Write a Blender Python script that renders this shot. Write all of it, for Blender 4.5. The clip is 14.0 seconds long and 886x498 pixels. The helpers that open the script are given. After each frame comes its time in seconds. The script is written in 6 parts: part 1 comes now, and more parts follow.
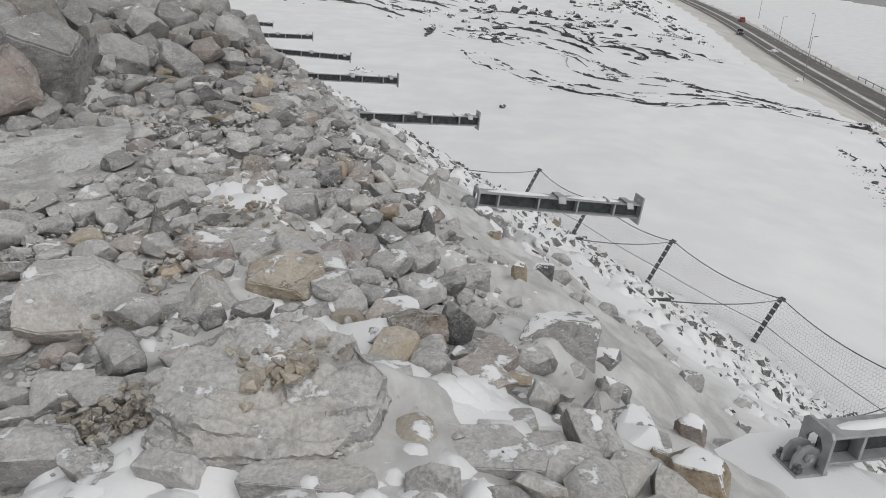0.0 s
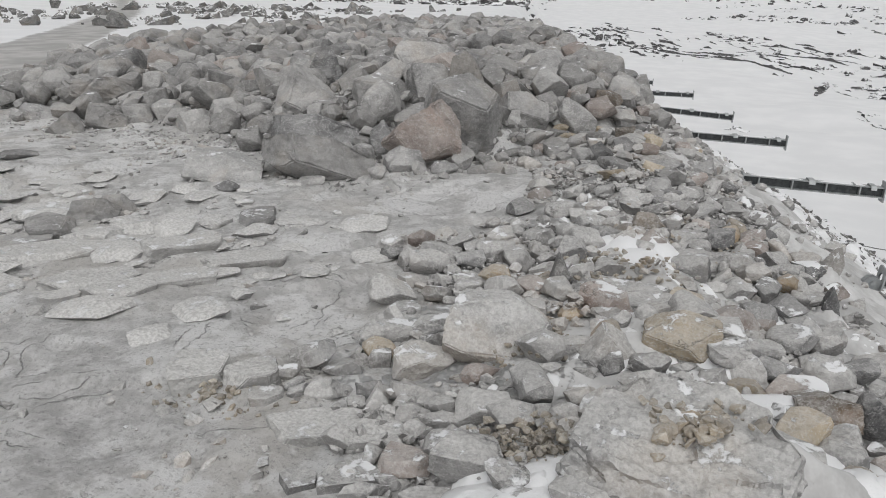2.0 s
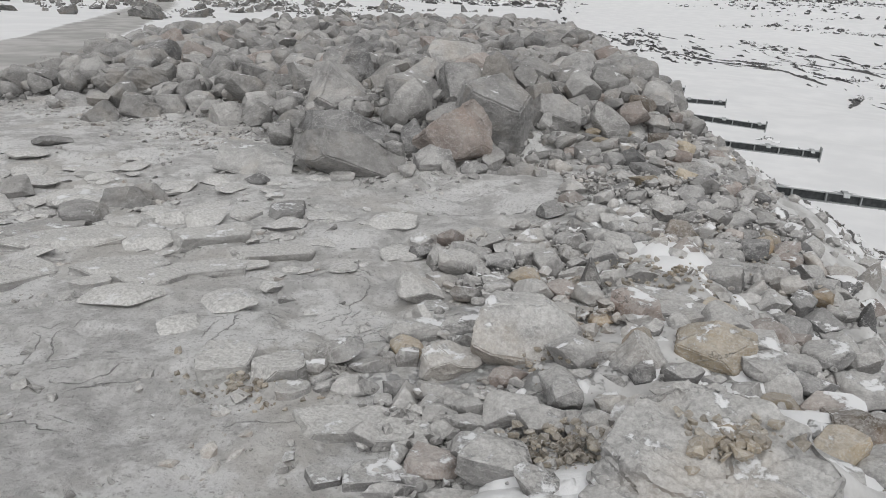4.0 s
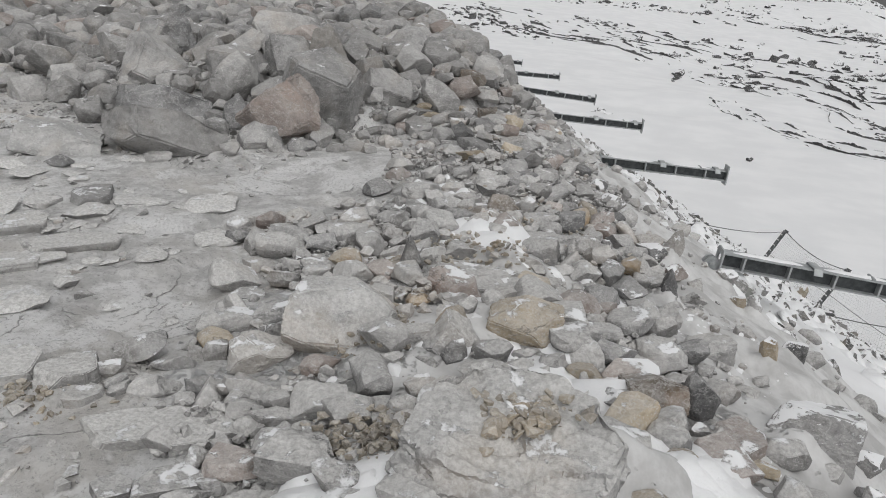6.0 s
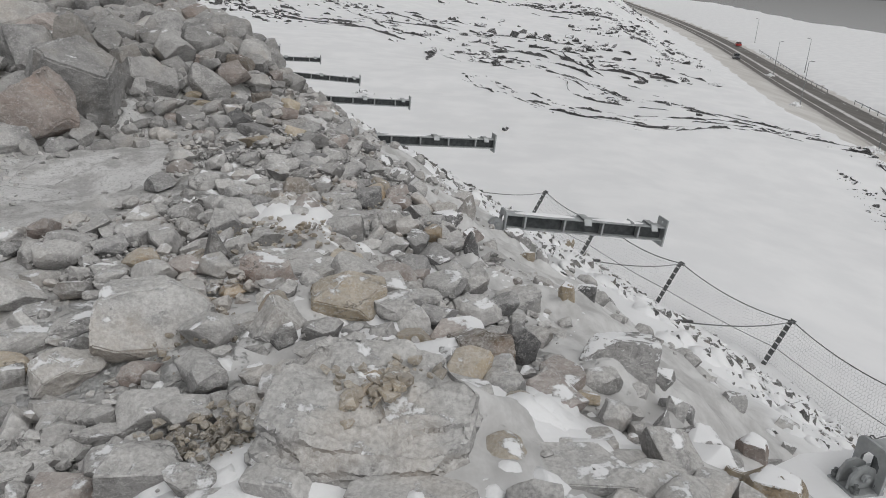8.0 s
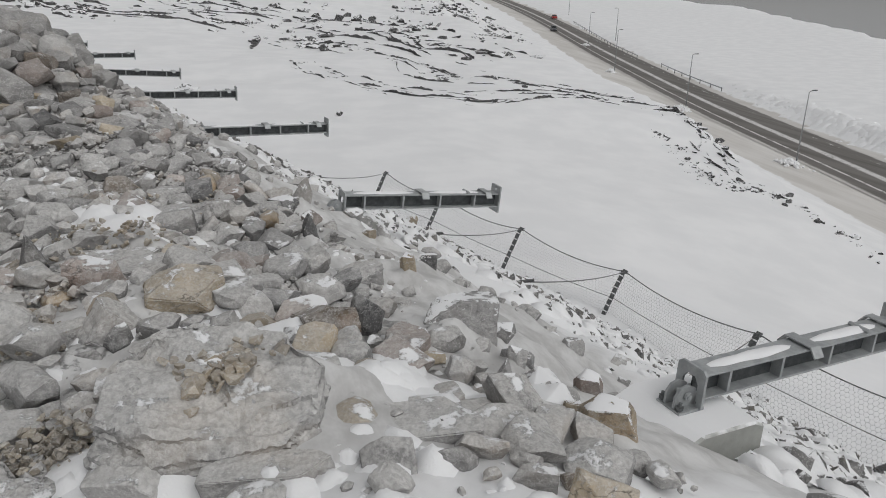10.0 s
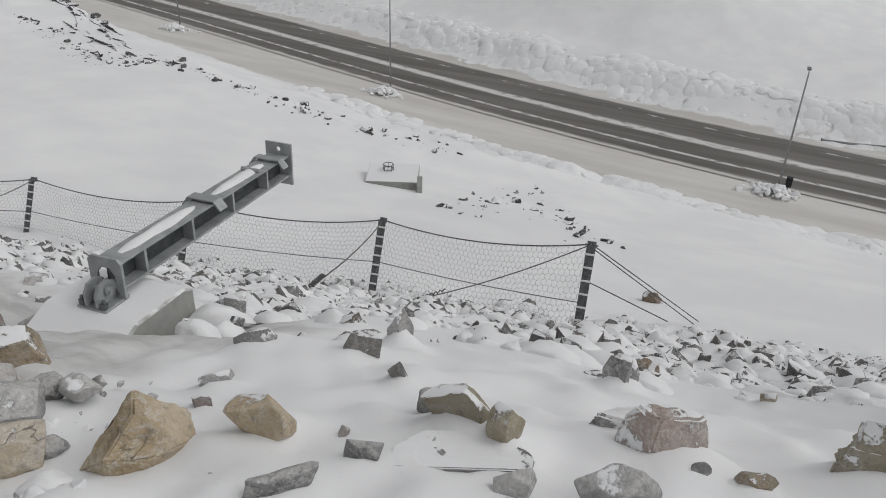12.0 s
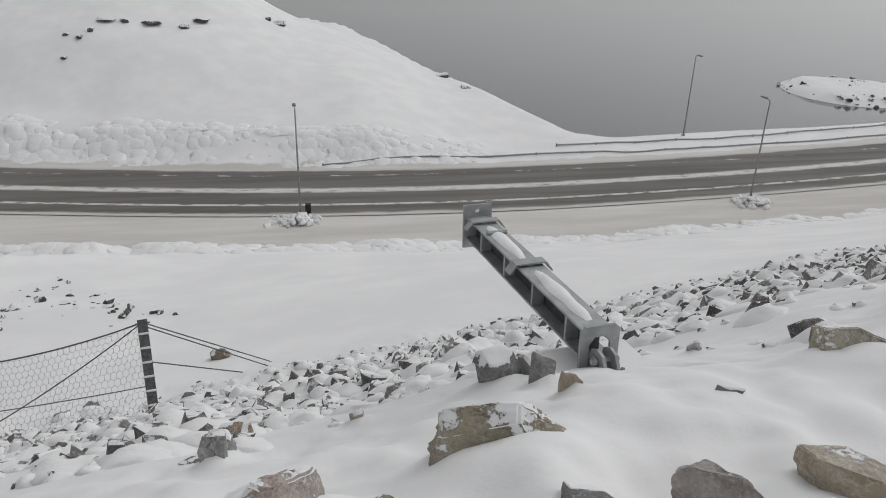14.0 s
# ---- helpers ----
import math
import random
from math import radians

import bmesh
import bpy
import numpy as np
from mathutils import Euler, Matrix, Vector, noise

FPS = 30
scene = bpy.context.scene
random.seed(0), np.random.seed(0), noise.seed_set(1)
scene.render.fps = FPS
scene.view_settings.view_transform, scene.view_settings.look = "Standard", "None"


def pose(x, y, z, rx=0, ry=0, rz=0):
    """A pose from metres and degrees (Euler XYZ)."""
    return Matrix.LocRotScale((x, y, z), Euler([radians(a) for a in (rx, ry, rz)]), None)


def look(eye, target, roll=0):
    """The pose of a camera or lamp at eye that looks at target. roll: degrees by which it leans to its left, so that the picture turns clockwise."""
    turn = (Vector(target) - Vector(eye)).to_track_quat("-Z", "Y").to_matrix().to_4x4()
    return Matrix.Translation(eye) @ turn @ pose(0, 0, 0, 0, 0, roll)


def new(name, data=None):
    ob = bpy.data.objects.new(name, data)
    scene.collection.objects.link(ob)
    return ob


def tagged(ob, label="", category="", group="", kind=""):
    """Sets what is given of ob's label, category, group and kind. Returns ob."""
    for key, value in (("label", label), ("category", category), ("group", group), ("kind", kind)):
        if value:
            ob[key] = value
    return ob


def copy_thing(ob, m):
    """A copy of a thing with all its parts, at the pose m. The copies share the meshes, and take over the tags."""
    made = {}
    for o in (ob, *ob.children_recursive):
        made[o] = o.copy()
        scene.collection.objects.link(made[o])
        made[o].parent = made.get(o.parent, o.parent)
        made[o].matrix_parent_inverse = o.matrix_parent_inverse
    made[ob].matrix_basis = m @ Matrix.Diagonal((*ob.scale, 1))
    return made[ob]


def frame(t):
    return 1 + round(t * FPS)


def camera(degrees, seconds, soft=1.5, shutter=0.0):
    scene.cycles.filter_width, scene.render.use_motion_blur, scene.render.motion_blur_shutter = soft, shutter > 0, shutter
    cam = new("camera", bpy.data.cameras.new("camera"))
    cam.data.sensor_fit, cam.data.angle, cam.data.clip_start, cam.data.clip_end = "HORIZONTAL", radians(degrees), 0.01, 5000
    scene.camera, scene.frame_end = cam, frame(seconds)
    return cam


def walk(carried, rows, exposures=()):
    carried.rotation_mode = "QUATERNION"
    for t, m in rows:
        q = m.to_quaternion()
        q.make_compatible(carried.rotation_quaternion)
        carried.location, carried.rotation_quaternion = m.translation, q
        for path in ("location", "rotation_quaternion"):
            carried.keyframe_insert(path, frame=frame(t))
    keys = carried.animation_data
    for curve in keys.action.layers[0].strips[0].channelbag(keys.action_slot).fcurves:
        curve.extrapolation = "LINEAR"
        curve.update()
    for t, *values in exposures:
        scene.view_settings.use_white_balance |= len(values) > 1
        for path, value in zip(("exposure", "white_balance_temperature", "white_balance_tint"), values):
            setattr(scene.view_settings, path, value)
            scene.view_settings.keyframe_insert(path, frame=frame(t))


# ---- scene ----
cam = camera(60.59, 14.0, 1.0)
PATH = [
    (0.0, pose(0.052, 0.196, -0.080, 67.90, -2.44, -5.52)),
    (0.5, pose(0.003, 0.114, -0.016, 68.63, -0.25, 3.93)),
    (1.0, pose(0.000, -0.000, 0.000, 69.30, 0.51, 15.02)),
    (1.5, pose(-0.073, 0.030, -0.029, 70.78, 0.45, 20.62)),
    (2.0, pose(-0.218, 0.018, -0.026, 71.29, -0.15, 21.23)),
    (4.5, pose(-0.279, 0.037, -0.046, 71.25, -1.76, 23.74)),
    (5.0, pose(-0.217, 0.096, -0.054, 70.72, -1.64, 17.67)),
    (5.5, pose(-0.149, 0.187, -0.056, 69.89, -2.40, 13.59)),
    (6.0, pose(-0.098, 0.215, -0.021, 69.75, -3.25, 12.38)),
    (6.5, pose(-0.082, 0.237, -0.029, 68.51, -3.36, 9.97)),
    (7.0, pose(-0.247, 0.229, -0.073, 68.72, -4.61, 1.53)),
    (9.5, pose(-0.317, 0.076, -0.075, 70.19, -1.08, -11.93)),
    (10.0, pose(-0.248, 0.070, -0.106, 68.77, -0.89, -18.44)),
    (10.5, pose(-0.140, -0.008, -0.160, 64.65, -0.98, -27.96)),
    (11.0, pose(-0.102, 0.008, -0.173, 63.12, -0.23, -44.08)),
    (11.5, pose(-0.055, 0.040, -0.198, 61.29, -0.13, -56.12)),
    (12.0, pose(0.056, 0.013, -0.184, 60.51, -1.52, -62.54)),
    (12.5, pose(0.115, 0.020, -0.172, 62.77, -2.59, -76.36)),
    (13.0, pose(0.148, 0.065, -0.175, 63.58, -2.64, -88.61)),
    (13.5, pose(0.159, 0.079, -0.163, 64.07, -2.24, -94.93)),
    (14.0, pose(0.128, 0.044, -0.150, 65.34, -1.46, -99.90)),
]
EXPOSURES = [(0.0, -0.12), (1.0, -0.02), (5.0, 0.0), (6.5, -0.06), (7.0, -0.1), (9.5, -0.24), (11.0, -0.28), (12.5, -0.3), (14.0, -0.26)]
walk(cam, PATH, EXPOSURES)

# ---- world and light: an overcast winter day ----
world = bpy.data.worlds.new("overcast_sky")
scene.world = world
world.use_nodes = True
wn, wl = world.node_tree.nodes, world.node_tree.links
wn.clear()
sky = wn.new("ShaderNodeTexSky")
sky.sky_type, sky.sun_disc = "NISHITA", False
sky.sun_elevation, sky.sun_rotation = radians(52), radians(155)
sky.air_density, sky.dust_density, sky.ozone_density = 1.0, 2.5, 1.0
grey = wn.new("ShaderNodeHueSaturation")
grey.inputs["Saturation"].default_value = 0.05
sky_out, bg = wn.new("ShaderNodeOutputWorld"), wn.new("ShaderNodeBackground")
bg.inputs["Strength"].default_value = 0.132
wl.new(sky.outputs[0], grey.inputs["Color"])
wl.new(grey.outputs[0], bg.inputs["Color"])
wl.new(bg.outputs[0], sky_out.inputs["Surface"])

sun_data = bpy.data.lights.new("sun", "SUN")
sun_data.energy, sun_data.angle, sun_data.color = 0.5, radians(70), (1.0, 0.985, 0.96)
sun = new("sun", sun_data)
sun.matrix_world = look((0, 0, 50), (-14, 33, 0))


# ---- materials ----
class Nodes:
    """Short hand for building one node material."""

    def __init__(self, name):
        self.mat = bpy.data.materials.new(name)
        self.mat.use_nodes = True
        self.tree = self.mat.node_tree
        self.tree.nodes.clear()
        self.bsdf = self.add("ShaderNodeBsdfPrincipled")
        out = self.add("ShaderNodeOutputMaterial")
        self.link(self.bsdf.outputs[0], out.inputs["Surface"])
        self.place = self.add("ShaderNodeNewGeometry").outputs["Position"]

    def add(self, kind):
        return self.tree.nodes.new(kind)

    def link(self, a, b):
        self.tree.links.new(a, b)

    def feed(self, value, socket):
        if isinstance(value, (int, float, tuple)):
            socket.default_value = (*value, 1.0) if isinstance(value, tuple) and len(value) == 3 and socket.type == "RGBA" else value
        else:
            self.link(value, socket)

    def noise(self, scale, detail=4.0, rough=0.55, stretch=None, turn=(0, 0, 0)):
        n = self.add("ShaderNodeTexNoise")
        n.inputs["Scale"].default_value, n.inputs["Detail"].default_value, n.inputs["Roughness"].default_value = scale, detail, rough
        src = self.place
        if stretch:
            m = self.add("ShaderNodeMapping")
            m.inputs["Scale"].default_value, m.inputs["Rotation"].default_value = stretch, turn
            self.link(src, m.inputs["Vector"])
            src = m.outputs[0]
        self.link(src, n.inputs["Vector"])
        return n.outputs["Fac"]

    def cells(self, scale, feature="DISTANCE_TO_EDGE"):
        n = self.add("ShaderNodeTexVoronoi")
        n.feature = feature
        n.inputs["Scale"].default_value = scale
        self.link(self.place, n.inputs["Vector"])
        return n.outputs["Distance"]

    def sum(self, op, a, b=0.0, c=0.0):
        n = self.add("ShaderNodeMath")
        n.operation = op
        for v, s in zip((a, b, c), n.inputs):
            self.feed(v, s)
        return n.outputs[0]

    def ramp(self, fac, lo, hi, a=0.0, b=1.0):
        n = self.add("ShaderNodeMapRange")
        n.interpolation_type = "SMOOTHSTEP"
        for v, s in zip((fac, lo, hi, a, b), n.inputs):
            self.feed(v, s)
        return n.outputs[0]

    def mix(self, fac, a, b):
        n = self.add("ShaderNodeMix")
        n.data_type = "RGBA"
        self.feed(fac, n.inputs[0])
        self.feed(a, n.inputs[6])
        self.feed(b, n.inputs[7])
        return n.outputs[2]

    def attr(self, name):
        n = self.add("ShaderNodeAttribute")
        n.attribute_name = name
        return n.outputs["Fac"]

    def upward(self):
        g, s = self.add("ShaderNodeNewGeometry"), self.add("ShaderNodeSeparateXYZ")
        self.link(g.outputs["Normal"], s.inputs[0])
        return s.outputs["Z"]

    def finish(self, colour, rough=0.8, bump=None, strength=0.4, reach=0.02, metal=0.0, gloss=0.3):
        self.feed(colour, self.bsdf.inputs["Base Color"])
        self.feed(rough, self.bsdf.inputs["Roughness"])
        self.feed(metal, self.bsdf.inputs["Metallic"])
        self.bsdf.inputs["Specular IOR Level"].default_value = gloss
        if bump is not None:
            n = self.add("ShaderNodeBump")
            n.inputs["Strength"].default_value, n.inputs["Distance"].default_value = strength, reach
            self.link(bump, n.inputs["Height"])
            self.link(n.outputs[0], self.bsdf.inputs["Normal"])
        return self.mat


SNOW = (0.80, 0.805, 0.815)


def rock_material(name, dark, light, tint, snow_from, snow_to, dusty=0.5, island=False, ragged=1.1):
    """Broken rock: two-tone stone with pale veins, rock dust and, past a slope of the face, snow."""
    n = Nodes(name)
    if island:
        rnd = n.add("ShaderNodeNewGeometry").outputs["Random Per Island"]
    else:
        rnd = n.add("ShaderNodeObjectInfo").outputs["Random"]
    grain, blotch = n.noise(34, 8, 0.75), n.noise(3.1, 5, 0.65)
    stone = n.mix(n.ramp(blotch, 0.36, 0.64), dark, light)
    stone = n.mix(n.ramp(n.noise(1.9, 3), 0.5, 0.68, 0.0, 0.6), stone, tint)
    # pale veins and scratches, dark joints
    vein = n.sum("ABSOLUTE", n.sum("SUBTRACT", n.noise(5.0, 7, 0.62, (1.0, 1.0, 1.7), (0.9, 0.5, 0.2)), 0.5))
    stone = n.mix(n.ramp(vein, 0.0, 0.022, 0.35, 0.0), stone, (0.72, 0.71, 0.695))
    joint = n.sum("ABSOLUTE", n.sum("SUBTRACT", n.noise(2.6, 8, 0.6, (1.0, 1.0, 2.2), (0.3, 0.7, 0.4)), 0.5))
    joint = n.sum("MULTIPLY", n.ramp(joint, 0.0, 0.008, 1.0, 0.0), n.ramp(n.noise(1.3, 2), 0.55, 0.65))
    stone = n.mix(n.ramp(grain, 0.5, 0.68, 0.0, 0.5), stone, (0.15, 0.149, 0.147))
    stone = n.mix(n.ramp(n.noise(90, 5, 0.7), 0.52, 0.66, 0.0, 0.45), stone, (0.62, 0.612, 0.60))
    shade = n.sum("MULTIPLY_ADD", rnd, 0.55, 0.55) if island else n.sum("MULTIPLY_ADD", rnd, 0.42, 0.62)
    tone = n.add("ShaderNodeMix")
    tone.data_type, tone.blend_type = "RGBA", "MULTIPLY"
    tone.inputs[0].default_value = 1.0
    n.link(stone, tone.inputs[6])
    n.link(shade, tone.inputs[7])
    stone = tone.outputs[2]
    up = n.upward()
    speck = n.noise(17, 9, 0.82)
    dust = n.ramp(n.sum("ADD", up, n.sum("ADD", n.sum("MULTIPLY_ADD", n.noise(6, 4), 1.6, -0.8), n.sum("MULTIPLY_ADD", speck, 2.4, -1.2))), 0.1, 0.8, 0.0, dusty)
    stone = n.mix(dust, stone, n.mix(n.ramp(n.noise(48, 6, 0.7), 0.36, 0.62), (0.48, 0.472, 0.46), (0.74, 0.73, 0.715)))
    stone = n.mix(n.sum("MULTIPLY", joint, 0.5), stone, (0.10, 0.10, 0.098))
    cover = n.ramp(n.sum("ADD", up, n.sum("MULTIPLY_ADD", n.ramp(n.noise(5.5, 6, 0.7), 0.32, 0.68), ragged, -0.5 * ragged)), snow_from, snow_to)
    colour = n.mix(cover, stone, SNOW)
    relief = n.sum("ADD", n.sum("ADD", n.sum("MULTIPLY", n.noise(26, 4, 0.6), 0.3), n.sum("MULTIPLY", n.noise(70, 3, 0.6), 0.08)), n.noise(8, 4, 0.6, (1, 1, 1.3), (0.6, 0.4, 0)))
    relief = n.sum("SUBTRACT", relief, n.sum("MULTIPLY", joint, 0.2))
    relief = n.sum("ADD", n.sum("MULTIPLY", relief, n.ramp(cover, 0, 1, 1.0, 0.06)), n.sum("MULTIPLY", cover, 0.5))
    return n.finish(colour, n.ramp(cover, 0, 1, 0.9, 0.85), relief, 0.8, 0.045, 0.0, 0.2)


def tone_set(suffix, snow_from, snow_to, dusty):
    return {
        "grey": rock_material("grey_rock" + suffix, (0.24, 0.238, 0.236), (0.42, 0.414, 0.408), (0.37, 0.345, 0.315), snow_from, snow_to, dusty),
        "slab": rock_material("slab_rock" + suffix, (0.31, 0.308, 0.304), (0.47, 0.465, 0.457), (0.46, 0.40, 0.335), snow_from, snow_to, dusty),
        "pale": rock_material("pale_rock" + suffix, (0.33, 0.325, 0.318), (0.50, 0.49, 0.48), (0.46, 0.42, 0.375), snow_from, snow_to, dusty),
        "dark": rock_material("dark_rock" + suffix, (0.15, 0.15, 0.152), (0.30, 0.298, 0.297), (0.25, 0.24, 0.225), snow_from, snow_to, dusty * 0.6),
        "tan": rock_material("tan_rock" + suffix, (0.36, 0.30, 0.215), (0.52, 0.45, 0.35), (0.46, 0.33, 0.20), snow_from, snow_to, dusty * 0.5),
        "brown": rock_material("brown_rock" + suffix, (0.15, 0.13, 0.11), (0.28, 0.24, 0.20), (0.34, 0.21, 0.12), snow_from, snow_to, dusty * 0.5),
        "red": rock_material("pinkish_rock" + suffix, (0.29, 0.25, 0.23), (0.44, 0.39, 0.36), (0.40, 0.31, 0.265), snow_from, snow_to, dusty * 0.5),
        "peak": rock_material("peaked_tan_rock" + suffix, (0.40, 0.32, 0.21), (0.56, 0.47, 0.35), (0.50, 0.35, 0.20), snow_from + 0.15, snow_to + 0.15, 0.0),
        "plate": rock_material("bedded_plate" + suffix, (0.34, 0.335, 0.326), (0.48, 0.475, 0.465), (0.45, 0.43, 0.40), 1.3, 1.5, 0.7),
        "black": rock_material("black_rock" + suffix, (0.04, 0.04, 0.042), (0.10, 0.10, 0.102), (0.08, 0.075, 0.07), 0.35, 0.5, 0.0),
        "olive": rock_material("olive_rock" + suffix, (0.36, 0.32, 0.235), (0.52, 0.475, 0.375), (0.46, 0.37, 0.24), snow_from, snow_to, dusty * 0.5),
    }


ROCKS_DUSTY = tone_set("_dusty", 1.3, 1.5, 0.14)
ROCKS_PATCHY = tone_set("_patchy", 1.12, 1.35, 0.5)
ROCKS_SNOWY = tone_set("_snowy", 0.62, 0.74, 0.0)
RUBBLE_DUSTY = rock_material("pile_rubble", (0.23, 0.226, 0.221), (0.40, 0.392, 0.383), (0.41, 0.376, 0.338), 1.3, 1.5, 0.2, True)
RUBBLE_PATCHY = rock_material("crest_rubble", (0.26, 0.256, 0.25), (0.47, 0.46, 0.45), (0.50, 0.43, 0.36), 1.1, 1.5, 0.52, True)
RUBBLE_SNOWY = rock_material("slope_rubble", (0.11, 0.11, 0.108), (0.25, 0.246, 0.24), (0.25, 0.22, 0.18), 0.75, 0.9, 0.0, True, 0.5)
CRUST = rock_material("dusty_crust_rock", (0.42, 0.415, 0.408), (0.54, 0.535, 0.527), (0.49, 0.47, 0.44), 1.2, 1.6, 0.8, True)
CRUMBS = rock_material("brown_crumb_rock", (0.30, 0.26, 0.205), (0.46, 0.415, 0.345), (0.42, 0.345, 0.25), 1.3, 1.5, 0.2, True)
LEDGE_ROCK = rock_material("dark_ledge", (0.035, 0.035, 0.037), (0.085, 0.085, 0.088), (0.07, 0.065, 0.06), 0.62, 0.74, 0.0, True, 0.5)


def ground_material():
    n = Nodes("snow_and_rock_dust")
    snow, verge, track, dusted = n.attr("snow"), n.attr("verge"), n.attr("track"), n.attr("dusted")
    big, mid, fine = n.noise(0.9, 5, 0.6), n.noise(5.0, 8, 0.72), n.noise(34, 8, 0.78)
    dust = n.mix(n.ramp(mid, 0.42, 0.58), (0.44, 0.435, 0.428), (0.60, 0.595, 0.588))
    dust = n.mix(n.ramp(n.noise(0.55, 3), 0.5, 0.64, 0.0, 0.5), dust, (0.54, 0.515, 0.48))
    dust = n.mix(n.ramp(n.noise(1.3, 6, 0.7), 0.49, 0.57, 0.0, 0.8), dust, (0.72, 0.717, 0.713))
    dust = n.mix(n.ramp(fine, 0.52, 0.64, 0.0, 0.7), dust, (0.25, 0.245, 0.239))
    grit = n.ramp(n.cells(42, "F1"), 0.15, 0.5, 1.0, 0.0)
    dust = n.mix(n.sum("MULTIPLY", grit, n.ramp(n.noise(2.3, 4), 0.5, 0.6, 0.0, 0.3)), dust, (0.36, 0.353, 0.345))
    # hairline cracks of the frozen crust
    crack = n.sum("ADD", n.cells(1.5), n.sum("MULTIPLY_ADD", n.noise(4.0, 4, 0.6), 0.3, -0.15))
    crack = n.ramp(n.sum("ABSOLUTE", n.sum("SUBTRACT", crack, 0.06)), 0.002, 0.008, 1.0, 0.0)
    crack = n.sum("MULTIPLY", crack, n.ramp(n.noise(1.6, 3), 0.52, 0.6))
    dust = n.mix(n.sum("MULTIPLY", crack, 0.5), dust, (0.17, 0.165, 0.16))
    white = n.mix(n.ramp(n.noise(0.35, 4), 0.35, 0.7), (0.77, 0.775, 0.785), (0.83, 0.833, 0.84))
    sooty = n.mix(n.ramp(n.noise(3.2, 5, 0.65, (1.0, 0.6, 1.0)), 0.35, 0.65), (0.40, 0.394, 0.387), (0.62, 0.617, 0.612))
    white = n.mix(n.ramp(n.sum("ADD", dusted, n.sum("MULTIPLY_ADD", n.noise(1.7, 5), 0.8, -0.4)), 0.3, 0.8, 0.0, 0.9), white, sooty)
    k = n.ramp(n.sum("ADD", snow, n.sum("ADD", n.sum("MULTIPLY_ADD", mid, 1.3, -0.65), n.sum("MULTIPLY_ADD", n.sum("ADD", big, fine), 0.8, -0.8))), 0.36, 0.70)
    colour = n.mix(k, dust, white)
    dirty = n.mix(n.ramp(n.noise(0.5, 5, 0.6, (1.0, 0.12, 1.0)), 0.3, 0.7), (0.54, 0.52, 0.495), (0.66, 0.645, 0.625))
    colour = n.mix(n.ramp(n.sum("ADD", verge, n.sum("MULTIPLY_ADD", n.noise(0.7, 4), 0.5, -0.25)), 0.4, 0.62), colour, dirty)
    worn = n.mix(n.ramp(n.noise(0.8, 5), 0.35, 0.7), (0.36, 0.355, 0.345), (0.52, 0.51, 0.50))
    colour = n.mix(n.ramp(n.sum("ADD", track, n.sum("MULTIPLY_ADD", n.noise(1.4, 4), 0.6, -0.3)), 0.4, 0.65), colour, worn)
    relief = n.sum("ADD", n.sum("ADD", n.sum("MULTIPLY", mid, n.ramp(k, 0, 1, 0.6, 0.10)), n.sum("MULTIPLY", n.sum("ADD", fine, n.sum("MULTIPLY", n.noise(120, 4, 0.7), 0.15)), n.ramp(k, 0, 1, 0.22, 0.03))), n.sum("MULTIPLY", n.sum("MULTIPLY", crack, n.ramp(k, 0, 1, 1.0, 0.0)), -0.5))
    return n.finish(colour, n.ramp(k, 0, 1, 0.92, 0.85), relief, 0.9, 0.06, 0.0, 0.2)


GROUND = ground_material()


def plain(name, a, b, scale=6.0, rough=0.6, metal=0.0, relief=0.15, gloss=0.4):
    """Two tones of one stuff, mottled, with light relief."""
    n = Nodes(name)
    mott = n.noise(scale, 5, 0.6)
    fine = n.noise(scale * 9, 4, 0.6)
    colour = n.mix(n.ramp(mott, 0.3, 0.7), a, b)
    return n.finish(colour, n.ramp(fine, 0.3, 0.7, rough - 0.1, rough + 0.1), fine, relief, 0.01, metal, gloss)


GALVANISED = plain("galvanised_steel", (0.30, 0.315, 0.32), (0.43, 0.445, 0.45), 9, 0.55, 0.35, 0.1, 0.5)
STEEL_DARK = plain("weathered_steel", (0.10, 0.107, 0.11), (0.18, 0.19, 0.19), 12, 0.55, 0.4, 0.1, 0.5)
# the beam's steel with the shade between its flanges put into the colour
SHADED_WEB = plain("shaded_web_steel", (0.05, 0.055, 0.058), (0.10, 0.107, 0.11), 14, 0.55, 0.3, 0.1, 0.4)
ROPE = plain("wire_rope", (0.07, 0.07, 0.07), (0.15, 0.15, 0.15), 60, 0.5, 0.6, 0.3)
WIRE = plain("net_wire", (0.26, 0.265, 0.265), (0.38, 0.385, 0.385), 30, 0.5, 0.4, 0.1)
CONCRETE = plain("cast_concrete", (0.33, 0.34, 0.32), (0.43, 0.435, 0.42), 4, 0.85, 0.0, 0.4)
SNOW_CAP = plain("lying_snow", (0.78, 0.785, 0.795), (0.83, 0.833, 0.84), 5, 0.6, 0.0, 0.5, 0.2)
LAMP_STEEL = plain("lamp_post_steel", (0.22, 0.225, 0.23), (0.32, 0.325, 0.33), 3, 0.5, 0.5)
RUBBER = plain("black_rubber", (0.012, 0.012, 0.013), (0.03, 0.03, 0.03), 8, 0.8)
RED_PAINT = plain("red_car_paint", (0.33, 0.025, 0.02), (0.38, 0.035, 0.03), 2, 0.3, 0.0, 0.0, 0.6)
DARK_PAINT = plain("dark_car_paint", (0.03, 0.035, 0.045), (0.05, 0.055, 0.07), 2, 0.3, 0.0, 0.0, 0.6)
CAR_GLASS = plain("dark_car_glass", (0.02, 0.022, 0.025), (0.03, 0.032, 0.035), 2, 0.12, 0.0, 0.0, 0.6)
